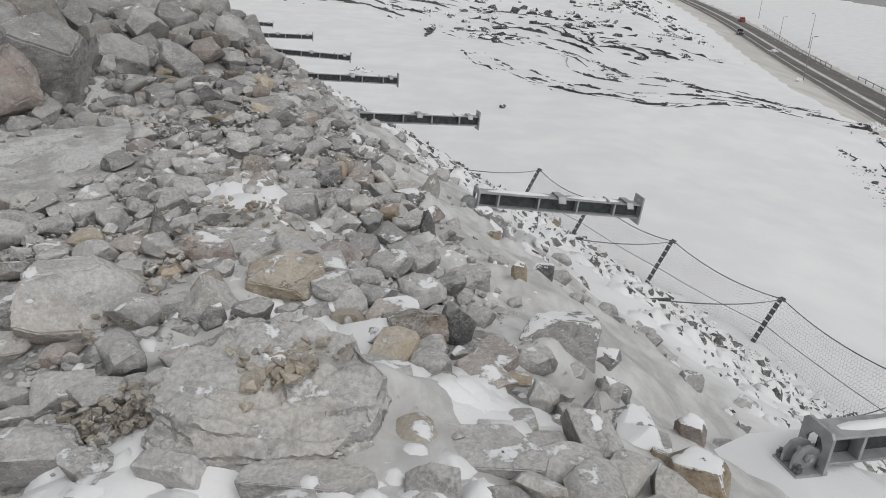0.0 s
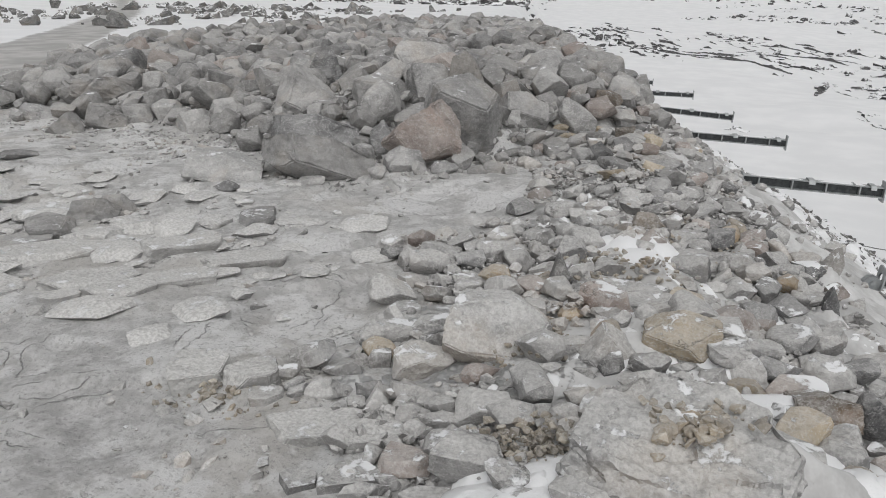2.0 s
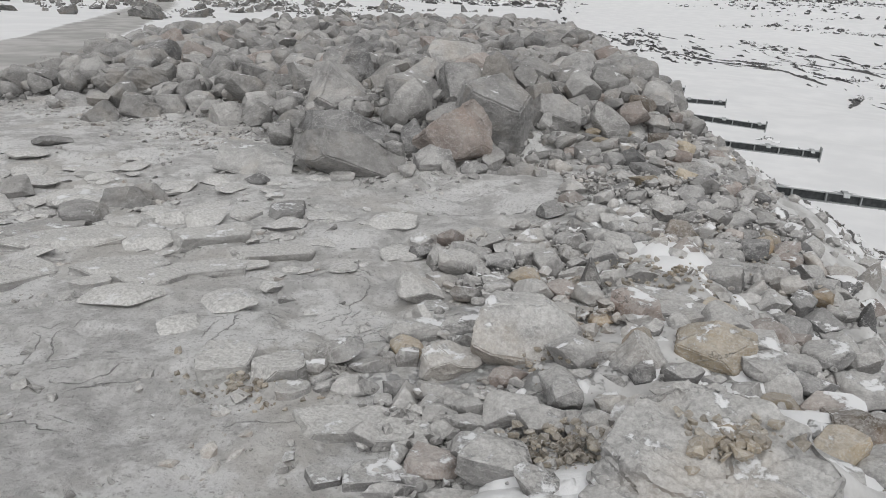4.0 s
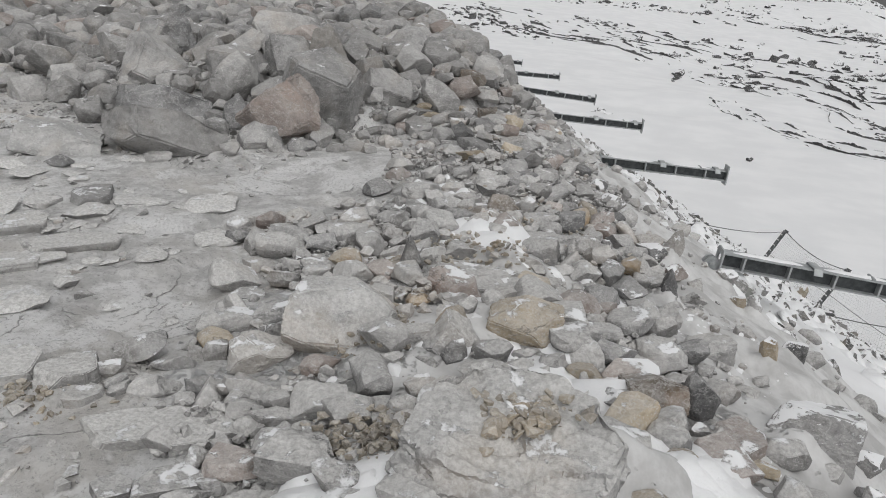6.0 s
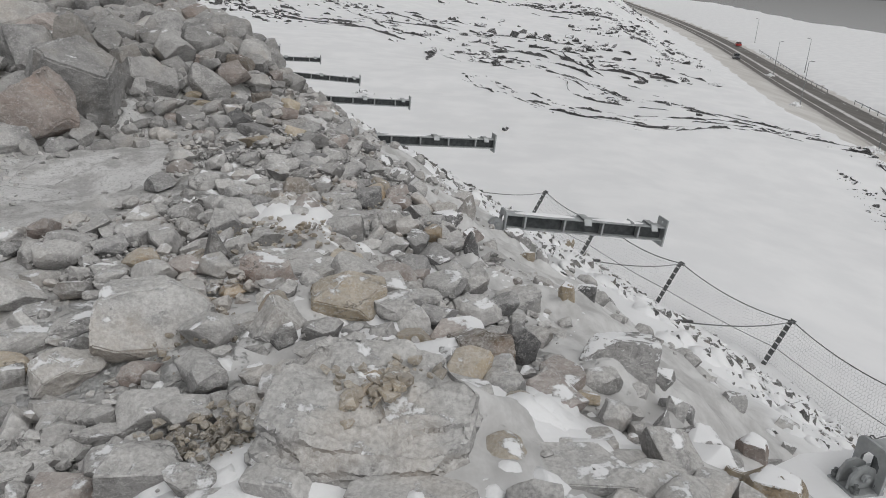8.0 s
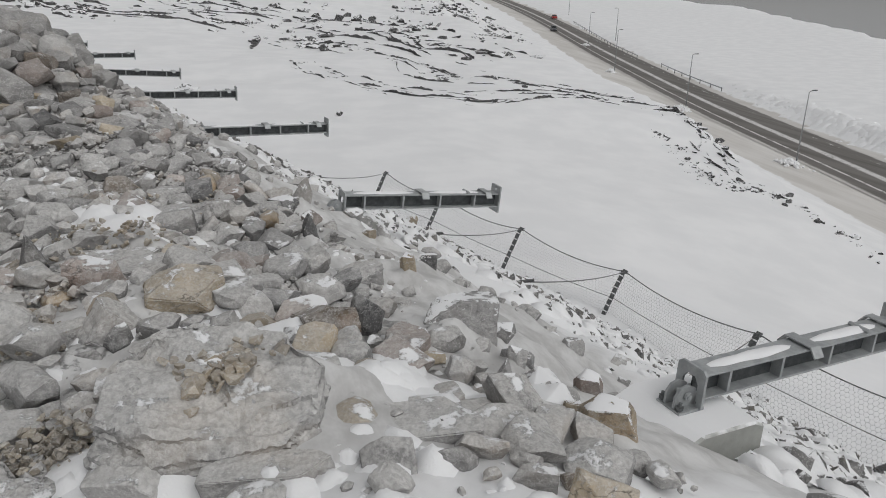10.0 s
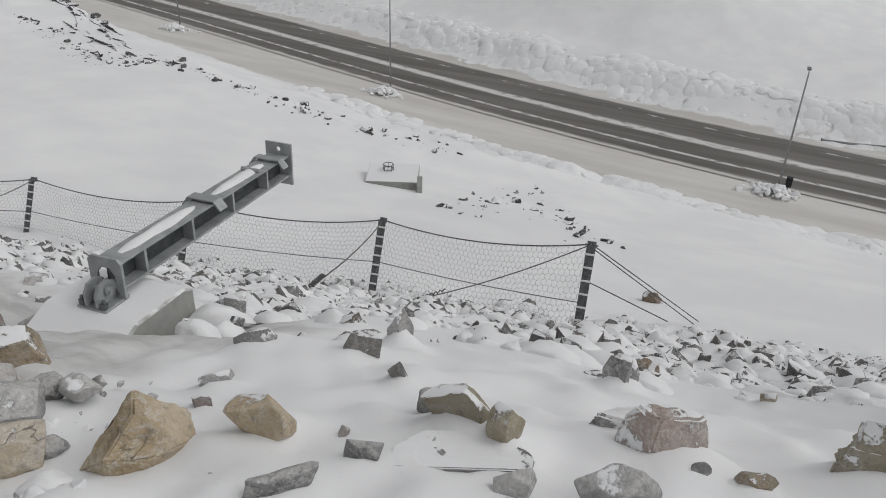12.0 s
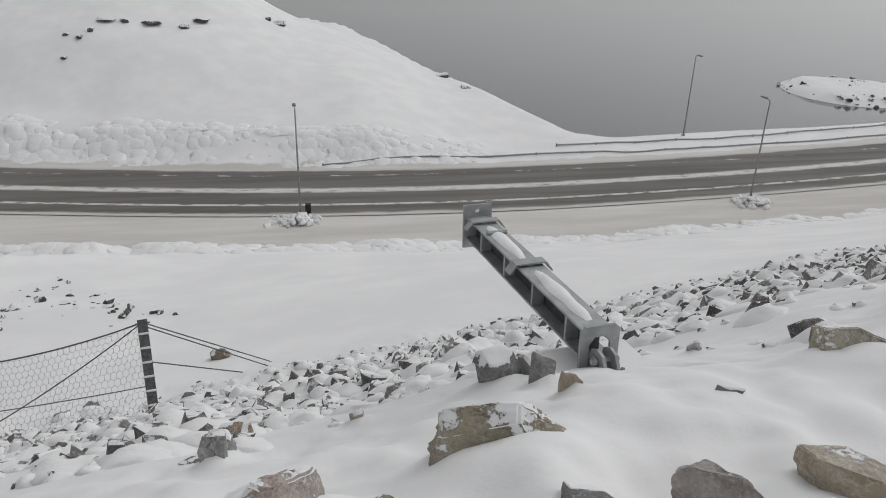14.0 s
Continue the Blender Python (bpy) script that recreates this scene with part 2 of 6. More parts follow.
LAMP_GLASS = plain("lamp_lens", (0.6, 0.6, 0.58), (0.7, 0.7, 0.68), 2, 0.2)
TAIL_GLASS = plain("red_lens", (0.4, 0.02, 0.02), (0.5, 0.03, 0.03), 2, 0.2)


def snow_topped(name, a, b, start, end, scale=6.0, rough=0.8):
    n = Nodes(name)
    mott = n.noise(scale, 5, 0.6)
    cover = n.ramp(n.sum("ADD", n.upward(), n.sum("MULTIPLY_ADD", n.noise(7, 4), 0.8, -0.4)), start, end)
    colour = n.mix(cover, n.mix(n.ramp(mott, 0.3, 0.7), a, b), SNOW)
    return n.finish(colour, rough, n.noise(scale * 8, 5), 0.3, 0.01)


CONCRETE_SNOWY = snow_topped("snow_topped_concrete", (0.27, 0.278, 0.258), (0.36, 0.365, 0.345), 0.55, 0.8, 4.0)
POST_STEEL = snow_topped("frosted_post_steel", (0.07, 0.073, 0.074), (0.15, 0.155, 0.155), 0.75, 0.95, 18, 0.6)


def road_material():
    n = Nodes("wet_asphalt_with_snow_lines")
    side = n.attr("side")
    streak = n.noise(0.9, 5, 0.6, (1.0, 0.06, 1.0))
    base = n.mix(n.ramp(streak, 0.3, 0.72), (0.115, 0.108, 0.10), (0.185, 0.175, 0.165))
    wob = n.sum("MULTIPLY_ADD", n.noise(1.2, 5, 0.65, (1.0, 0.25, 1.0)), 0.9, -0.45)

    def line(at, half, gap):
        dist = n.sum("ABSOLUTE", n.sum("SUBTRACT", n.sum("ADD", side, n.sum("MULTIPLY", wob, gap)), at))
        return n.ramp(dist, half * 0.5, half * 1.6, 1.0, 0.0)

    middle = n.sum("MULTIPLY", line(4.75, 0.45, 0.6), n.ramp(n.noise(2.2, 5, 0.7, (1, 0.3, 1)), 0.28, 0.5))
    edge = n.sum("MULTIPLY", line(1.75, 0.16, 0.15), n.ramp(n.noise(2.6, 5, 0.7, (1, 0.35, 1)), 0.38, 0.52))
    other = n.sum("MULTIPLY", line(8.3, 0.12, 0.15), n.ramp(n.noise(1.1, 5, 0.7, (1, 0.3, 1)), 0.52, 0.62))
    hem = n.ramp(n.sum("ADD", n.sum("ABSOLUTE", n.sum("SUBTRACT", side, 4.8)), wob), 4.45, 4.95)
    white = n.sum("MAXIMUM", n.sum("MAXIMUM", middle, edge), other)
    colour = n.mix(n.sum("MULTIPLY", white, 0.85), base, (0.70, 0.69, 0.68))
    colour = n.mix(hem, colour, (0.55, 0.535, 0.515))
    return n.finish(colour, 0.75, n.noise(20, 5), 0.2, 0.01)


ASPHALT = road_material()


def water_material():
    n = Nodes("grey_sea_water")
    ice = n.ramp(n.noise(0.018, 6, 0.65), 0.56, 0.64, 0.0, 0.5)
    colour = n.mix(ice, (0.10, 0.105, 0.11), (0.18, 0.185, 0.19))
    relief = n.sum("ADD", n.noise(0.5, 4, 0.6, (1.0, 0.5, 1.0)), n.sum("MULTIPLY", n.noise(2.5, 3), 0.3))
    return n.finish(colour, 0.1, relief, 0.04, 0.2, 0.0, 0.5)


WATER = water_material()


# ---- mesh helpers ----
def link_mesh(name, bm, material, smooth=False):
    me = bpy.data.meshes.new(name)
    bm.normal_update()
    bm.to_mesh(me)
    bm.free()
    me.materials.append(material)
    if smooth:
        me.polygons.foreach_set("use_smooth", [True] * len(me.polygons))
    return me


def part(name, bm, material, parent, label="", smooth=False):
    ob = new(name, link_mesh(name, bm, material, smooth))
    ob.parent = parent
    if label:
        tagged(ob, label)
    return ob


def box(bm, x0, x1, y0, y1, z0, z1, bevel=0.0):
    made = bmesh.ops.create_cube(bm, size=1.0)["verts"]
    for v in made:
        v.co = Vector((x0 + (v.co.x + 0.5) * (x1 - x0), y0 + (v.co.y + 0.5) * (y1 - y0), z0 + (v.co.z + 0.5) * (z1 - z0)))
    if bevel:
        edges = list({e for v in made for e in v.link_edges})
        bmesh.ops.bevel(bm, geom=edges, offset=bevel, segments=2, affect="EDGES", profile=0.6)
    return bm


def boxes(*sizes, bevel=0.0):
    bm = bmesh.new()
    for s in sizes:
        box(bm, *s, bevel=bevel)
    return bm


def prism(bm, outline, depth, axis="x", at=0.0):
    """A flat outline of (a, b) pushed out along an axis."""
    def put(a, b, c):
        return Vector((c, a, b)) if axis == "x" else Vector((a, c, b)) if axis == "y" else Vector((a, b, c))
    lo = [bm.verts.new(put(a, b, at)) for a, b in outline]
    hi = [bm.verts.new(put(a, b, at + depth)) for a, b in outline]
    k = len(outline)
    bm.faces.new(lo[::-1])
    bm.faces.new(hi)
    for i in range(k):
        bm.faces.new((lo[i], lo[(i + 1) % k], hi[(i + 1) % k], hi[i]))
    bmesh.ops.recalc_face_normals(bm, faces=bm.faces)
    return bm


def tube(bm, points, radius, sides=5, taper=None):
    pts = [Vector(p) for p in points]
    rings = []
    for i, p in enumerate(pts):
        way = (pts[min(i + 1, len(pts) - 1)] - pts[max(i - 1, 0)]).normalized()
        a = way.orthogonal().normalized() if abs(way.z) > 0.9 else way.cross(Vector((0, 0, 1))).normalized()
        b = way.cross(a)
        r = radius if taper is None else radius + (taper - radius) * i / (len(pts) - 1)
        rings.append([bm.verts.new(p + r * (math.cos(2 * math.pi * j / sides) * a + math.sin(2 * math.pi * j / sides) * b)) for j in range(sides)])
    for r0, r1 in zip(rings, rings[1:]):
        for j in range(sides):
            bm.faces.new((r0[j], r0[(j + 1) % sides], r1[(j + 1) % sides], r1[j]))
    bm.faces.new(rings[0][::-1])
    bm.faces.new(rings[-1])
    return bm


def tubes(*runs, sides=6):
    bm = bmesh.new()
    for points, radius in runs:
        tube(bm, points, radius, sides)
    return bm


def mesh_from_arrays(name, verts, faces, material, smooth=False):
    """One mesh from numpy arrays of places and of triangles or quads."""
    me = bpy.data.meshes.new(name)
    n, k = faces.shape
    me.vertices.add(len(verts))
    me.vertices.foreach_set("co", np.ascontiguousarray(verts, np.float32).ravel())
    me.loops.add(n * k)
    me.loops.foreach_set("vertex_index", np.ascontiguousarray(faces, np.int32).ravel())
    me.polygons.add(n)
    me.polygons.foreach_set("loop_start", np.arange(0, n * k, k, dtype=np.int32))
    me.update(calc_edges=True)
    me.polygons.foreach_set("use_smooth", np.full(n, smooth))
    me.materials.append(material)
    return me


# ---- the lie of the land ----
def lattice(ix, iy, seed):
    """Hash of whole numbers to 0..1."""
    h = (ix.astype(np.int64) * 374761393 + iy.astype(np.int64) * 668265263 + seed * 974711) & 0xFFFFFFFF
    h = ((h ^ (h >> 13)) * 1274126177) & 0xFFFFFFFF
    return ((h ^ (h >> 16)) & 0xFFFF) / 65535.0


def bumps(x, y, size, seed=0):
    """Smooth value noise, -1..1, with features of that many metres."""
    x, y = np.asarray(x, float) / size, np.asarray(y, float) / size
    ix, iy = np.floor(x), np.floor(y)
    fx, fy = x - ix, y - iy
    fx, fy = fx * fx * (3 - 2 * fx), fy * fy * (3 - 2 * fy)
    a, b = lattice(ix, iy, seed), lattice(ix + 1, iy, seed)
    c, d = lattice(ix, iy + 1, seed), lattice(ix + 1, iy + 1, seed)
    return 2 * (a + (b - a) * fx + (c + (d - c) * fx - a - (b - a) * fx) * fy) - 1


def step(x, a, b):
    k = np.clip((np.asarray(x, float) - a) / (b - a), 0, 1)
    return k * k * (3 - 2 * k)


def curve(y, ys, xs):
    """A smooth line through the given places."""
    y, ys, xs = np.asarray(y, float), np.array(ys, float), np.array(xs, float)
    m = np.gradient(xs, ys)
    i = np.clip(np.searchsorted(ys, y) - 1, 0, len(ys) - 2)
    h = ys[i + 1] - ys[i]
    t = np.clip((y - ys[i]) / h, 0, 1)
    p = (1 + 2 * t) * (1 - t) ** 2 * xs[i] + t * (1 - t) ** 2 * h * m[i] + t * t * (3 - 2 * t) * xs[i + 1] + t * t * (t - 1) * h * m[i + 1]
    return p + np.where(y < ys[0], (y - ys[0]) * m[0], 0) + np.where(y > ys[-1], (y - ys[-1]) * m[-1], 0)


def road_edge(y):
    """x of the road's near edge."""
    return curve(y, [-110, -48, -30, -14, 2, 22, 40, 64, 93, 138, 258, 674], [66, 53.7, 51.9, 51.2, 51.9, 54.6, 58.2, 63.6, 70.2, 82.7, 119, 217])


def across(x, y):
    """Distance out from the berm, square to it, with its slow bend to the left."""
    w = -0.187 * x + 0.982 * y
    return 0.982 * x + 0.187 * y + 0.0022 * np.clip(w - 4, 0, 60) ** 2, w


def pile_mask(x, y):
    """Where the tipped boulders lie: 0..1."""
    u, w = across(x, y)
    left = -13.5 - 0.55 * np.clip(y - 10, 0, 8) + 0.25 * np.clip(y - 20, 0, 40)
    front = np.where(x < -7, 9.5 + 0.1 * (x + 7), np.where(x < -3.2, 8.3, 8.3 + (x + 3.2) * 2.0))
    return step(y - front, -0.2, 1.6) * step(x - left, -0.4, 1.5) * (1 - step(u + 0.075 * np.clip(y - 9, 0, 30), 0.6, 1.8)) * (1 - step(y, 33, 39))


def height(x, y):
    x, y = np.asarray(x, float), np.asarray(y, float)
    u, w = across(x, y)
    near = np.exp(-((x - 0.3) ** 2 + (y - 0.3) ** 2) / 2.6)
    berm = 0.15 * np.exp(-((u - 0.2) / 0.9) ** 2) * step(w, -6, 0) * (1 - step(w, 10, 20))
    top = -2.03 + 0.5 * near + berm
    pile = pile_mask(x, y)
    top = top + pile * (0.22 + 0.42 * step(y, 10, 26) + 0.5 * np.exp(-((x + 5.2) / 2.6) ** 2 - ((y - 11.3) / 2.2) ** 2) + 0.12 * bumps(x, y, 2.2, 5))
    fall = 0.62 * 0.35 * np.logaddexp(0, (u - 1.85) / 0.35) + 0.045 * (np.clip(w, -14, 45) - 3) * step(u, 0.5, 2.5)
    end = step(y, 33, 58) * step(x + 0.26 * y, -3.0, 4.0)
    slope = np.maximum(top - fall - 8.5 * end, np.where(end > 0, -11.5, -99))
    # the basin and the ground down to the road
    toe_u = 12.2
    toe = -2.0 - 0.62 * (toe_u - 1.85) - 0.045 * (np.clip(w, -14, 45) - 3)
    xr = road_edge(y)
    xt = (toe_u - 0.187 * y - 0.0022 * np.clip(w - 4, 0, 60) ** 2) / 0.982
    xb = xr - np.interp(y, [20, 60, 120], [7.0, 6.5, 4.0])
    f = np.clip((x - xt) / (xb - xt), 0, 1)
    fk = curve(np.clip(y, -30, 60), [-30, 8, 16, 24, 36, 60], [0.8, 0.76, 0.63, 0.58, 0.63, 0.72])
    zk = curve(np.clip(y, -30, 140), [-30, 8, 16, 24, 36, 60, 140], [-18.3, -17.0, -14.6, -13.2, -11.7, -11.3, -13.0])
    zv = -20.75
    low = np.where(f < fk, toe + (zk - toe) * (f / fk), zk + (zv - zk) * np.clip((f - fk) / (1 - fk), 0, 1) ** (0.8 - 0.22 * step(y, 8, 18)))
    low = low + 0.35 * bumps(x, y, 7, 11) * step(f, 0.02, 0.25) * (1 - step(f, 0.9, 1)) + 0.9 * bumps(x, y, 19, 12) * step(f, 0.1, 0.4) * (1 - step(f, 0.8, 1)) * step(y, 22, 40)
    low = np.maximum(low, -20.75)
    # far ground beyond the basin climbs slowly
    far = step(y, 60, 420) * (1 - step(x - xr, -45, -8))
    low = low + far * (14 + 2.5 * bumps(x, y, 60, 13) + 1.0 * bumps(x, y, 23, 14))
    k = step(u, toe_u - 3.5, toe_u + 1.5)
    land = slope * (1 - k) + np.minimum(low, slope + 6 * step(u, 8, 20)) * k
    land = np.where(u > toe_u + 1.5, low, land)
    spread = end * step(y, 48, 75)
    land = land * (1 - spread) + low * spread
    # road shelf and what lies beyond it
    d = x - xr
    shelf = -21.0 + 0.22 * (1 - step(d, -6, 0))
    beyond = d - 9.6
    bank = 1.9 * step(beyond, 1.0, 5.5) * (1 + 0.12 * bumps(x, y, 5.1, 21)) * step(y, -18, -4) * (1 - 0.45 * step(y, 60, 130))
    hill = 6.2 * np.exp(-((x - 92) / 24) ** 2 - ((y - 26) / 30) ** 2) * step(beyond, 3, 20)
    hill = hill + 0.35 * bumps(0.8 * x + 0.6 * y, 0.8 * y - 0.6 * x, 30, 22) * step(beyond, 8, 24)
    hill = hill + (8.5 * np.exp(-((x - 110) / 15) ** 2 - ((y - 16) / 12) ** 2) + 1.2 * np.exp(-((x - 100) / 16) ** 2 - ((y - 36) / 16) ** 2)) * (1 + 0.15 * bumps(x, y, 7, 25))
    shore = np.interp(y, [-120, -60, -30, -26, -20, -14, 0, 40, 90, 190, 300, 420, 700], [92, 80, 77.5, 79, 100, 112, 150, 170, 150, 205, 250, 260, 330])
    off = x - shore + 2.5 * bumps(x, y, 9, 23) * step(y, -30, -15)
    sea = -21.0 + bank + hill
    sea = sea * (1 - step(off, -9, 1)) + (-26.0) * step(off, -9, 1)
    isle = np.minimum(6.0 * np.exp(-((x - 98) / 9) ** 2 - ((y + 78) / 9) ** 2), 2.9) * (1 + 0.12 * bumps(x, y, 4, 24))
    sea = np.maximum(sea, -26.0 + isle)
    z = np.where(d < -7.5, land, np.where(d < 10.6, shelf, sea))
    m = step(d, -7.8, -6.2)
    z = np.where(d < -6.2, land * (1 - m) + shelf * m, z)
    # fine relief
    snowy = step(u, 1.4, 2.6)
    rough = np.where(u < 1.6, 0.014 + 0.03 * np.exp(-((u - 0.3) / 1.1) ** 2), 0.008 + 0.03 * (1 - step(u, 1.6, 2.4)))
    rough = rough + 0.06 * step(u, 4, 7)
    # broken edges of the frozen crust
    shelf = bumps(x + 0.6 * y, y, 1.15, 41) + 0.5 * bumps(x, y, 0.42, 42) + 0.2 * bumps(x, y, 0.16, 43)
    z = z + (1 - step(u, -1.2, 0.0)) * (1 - step(np.hypot(x + 3, y - 4), 7, 10)) * (0.04 * step(shelf, 0.08, 0.16) + 0.035 * step(shelf, -0.46, -0.38) - 0.04)
    close = 1 - step(u, 11.5, 14)
    z = z + close * rough * (bumps(x, y, 0.34, 31) + 0.5 * bumps(x, y, 0.13, 32)) + close * snowy * (0.13 * bumps(x, y, 1.25, 33) + 0.06 * bumps(x, y, 0.6, 34))
    z = z + (1 - step(u, 1, 2)) * 0.05 * bumps(x, y, 2.6, 35)
    z = z + close * step(u, -0.2, 0.5) * (1 - step(u, 3.0, 4.5)) * (0.035 * bumps(x, y, 0.21, 38) + 0.02 * bumps(x, y, 0.11, 39))
    # rough edges of the ploughed snow
    z = z + 0.45 * np.exp(-((x - xb) / 1.3) ** 2) * (0.6 + bumps(x, y, 2.3, 36)) * (1 - step(y, 25, 45)) + 0.12 * bumps(x, y, 2.2, 37) * step(beyond, 0.8, 2) * (1 - step(beyond, 4, 9))
    # rising ground at the back of the level area
    z = z + 0.9 * step(-x - 0.9 * y, 12, 45) * (1 - step(u, -3, 0)) + 5.0 * step(np.hypot(x, y), 70, 260) * (1 - step(u, -90, -8))
    return z


def ground_z(x, y):
    return float(height(x, y))


def build_ground():
    # close-set lines where the camera passes, wider and wider apart away from there
    away = 1.5 * (1.027 ** np.arange(1, 245) - 1)

    def lines(a, b):
        return np.concatenate([a - away[::-1], np.linspace(a, b, int((b - a) / 0.05)), b + away])

    gx, gy = np.meshgrid(lines(-4.6, 8.0), lines(-2.6, 6.8), indexing="ij")
    gz = height(gx, gy)
    verts = np.stack([gx.ravel(), gy.ravel(), gz.ravel()], 1)
    i = np.arange(gx.size).reshape(gx.shape)
    faces = np.stack([i[:-1, :-1].ravel(), i[1:, :-1].ravel(), i[1:, 1:].ravel(), i[:-1, 1:].ravel()], 1)
    me = mesh_from_arrays("ground", verts, faces, GROUND, True)
    x, y = gx.ravel(), gy.ravel()
    u, w = across(x, y)
    level = (1 - step(u, 0.9, 2.4)) * (1 - step(np.hypot(x + 3, y - 1), 13, 16.5))
    side = (1 - step(u, 1.7, 2.7)) * step(y, 7.5, 9.5) * (1 - step(y, 38, 42)) * step(u, -3.5, -2)
    dusty = np.maximum(np.maximum(level, pile_mask(x, y)), side)
    dusted = (step(u, -1.5, 0.3) * (1 - step(u, 2.6, 5.0)) * step(y, 1.2, 3.2) + 0.35 * step(u, -1.5, 0.0) * (1 - step(u, 0.6, 1.8)) * step(y, 1.8, 3.0)) * (1 - step(y, 30, 45))
    snow = 1.15 - 1.05 * dusty + 0.28 * np.exp(-((u - 0.4) / 1.4) ** 2) * dusty * (1 - step(y, 6.5, 9))
    snow = snow - 0.35 * pile_mask(x, y) + 0.5 * step(u, -0.3, 0.4) * (1 - step(y, 2.3, 3.2)) * dusty + 0.12 * step(u, -0.9, 0.0) * dusty * (1 - step(y, 6, 8))
    d = x - road_edge(y)
    verge = step(d, -7.2, -5.8) * (1 - step(d, 10.0, 12.5)) * 0.95
    verge = np.maximum(verge, 0.55 * np.exp(-((d - 13.0) / 2.5) ** 2 - ((y + 3.0) / 5.0) ** 2))
    # the haul track that climbs away past the pile
    px, py = np.array([-14.0, -18.5, -24.0, -34.0, -60.0, -110.0]), np.array([6.0, 13.5, 20.5, 33.0, 64.0, 118.0])
    near = np.full(len(x), 1e9)
    for a in range(5):
        dx, dy = px[a + 1] - px[a], py[a + 1] - py[a]
        t = np.clip(((x - px[a]) * dx + (y - py[a]) * dy) / (dx * dx + dy * dy), 0, 1)
        near = np.minimum(near, np.hypot(x - px[a] - t * dx, y - py[a] - t * dy))
    track = (1 - step(near, 1.1, 2.3)) * (1 - step(u, -9, -7))
    for name, values in (("snow", snow), ("verge", verge), ("track", track), ("dusted", dusted)):
        me.attributes.new(name, "FLOAT", "POINT").data.foreach_set("value", values.astype(np.float32))
    tagged(new("ground", me), "snow-covered ground with a level of frozen rock dust", "ground", kind="structure")


build_ground()


def build_road():
    ys = np.concatenate([np.arange(-150, 140, 2.0), np.arange(140, 720, 8.0)])
    cols = np.linspace(-0.4, 10.0, 27)
    verts = np.array([(float(road_edge(y)) + c, y, -20.93 + 0.06 * (1 - abs(c - 4.8) / 5.2)) for y in ys for c in cols])
    m = len(cols)
    i = np.arange(len(ys) * m).reshape(len(ys), m)
    faces = np.stack([i[:-1, :-1].ravel(), i[:-1, 1:].ravel(), i[1:, 1:].ravel(), i[1:, :-1].ravel()], 1)
    me = mesh_from_arrays("road", verts, faces, ASPHALT, True)
    me.attributes.new("side", "FLOAT", "POINT").data.foreach_set("value", np.tile(cols, len(ys)).astype(np.float32))
    tagged(new("road", me), "grey asphalt road with lines of trodden snow", "road", kind="structure")


build_road()

sea_bm = bmesh.new()
box(sea_bm, 60, 1400, -900, 1500, -24.6, -24.0)
tagged(new("water", link_mesh("water", sea_bm, WATER)), "still grey sea water with thin ice", "water", kind="structure")


# ---- broken rock ----
def grain3(p, seed):
    """Smooth value noise in space, -1..1."""
    i = np.floor(p)
    f = p - i
    f = f * f * (3 - 2 * f)
    out = np.zeros(len(p))
    for cx in (0, 1):
        for cy in (0, 1):
            for cz in (0, 1):
                k = lattice(i[:, 0] + cx + 57 * (i[:, 2] + cz), i[:, 1] + cy - 131 * (i[:, 2] + cz), seed)
                out += k * np.abs(1 - cx - f[:, 0]) * np.abs(1 - cy - f[:, 1]) * np.abs(1 - cz - f[:, 2])
    return 2 * out - 1


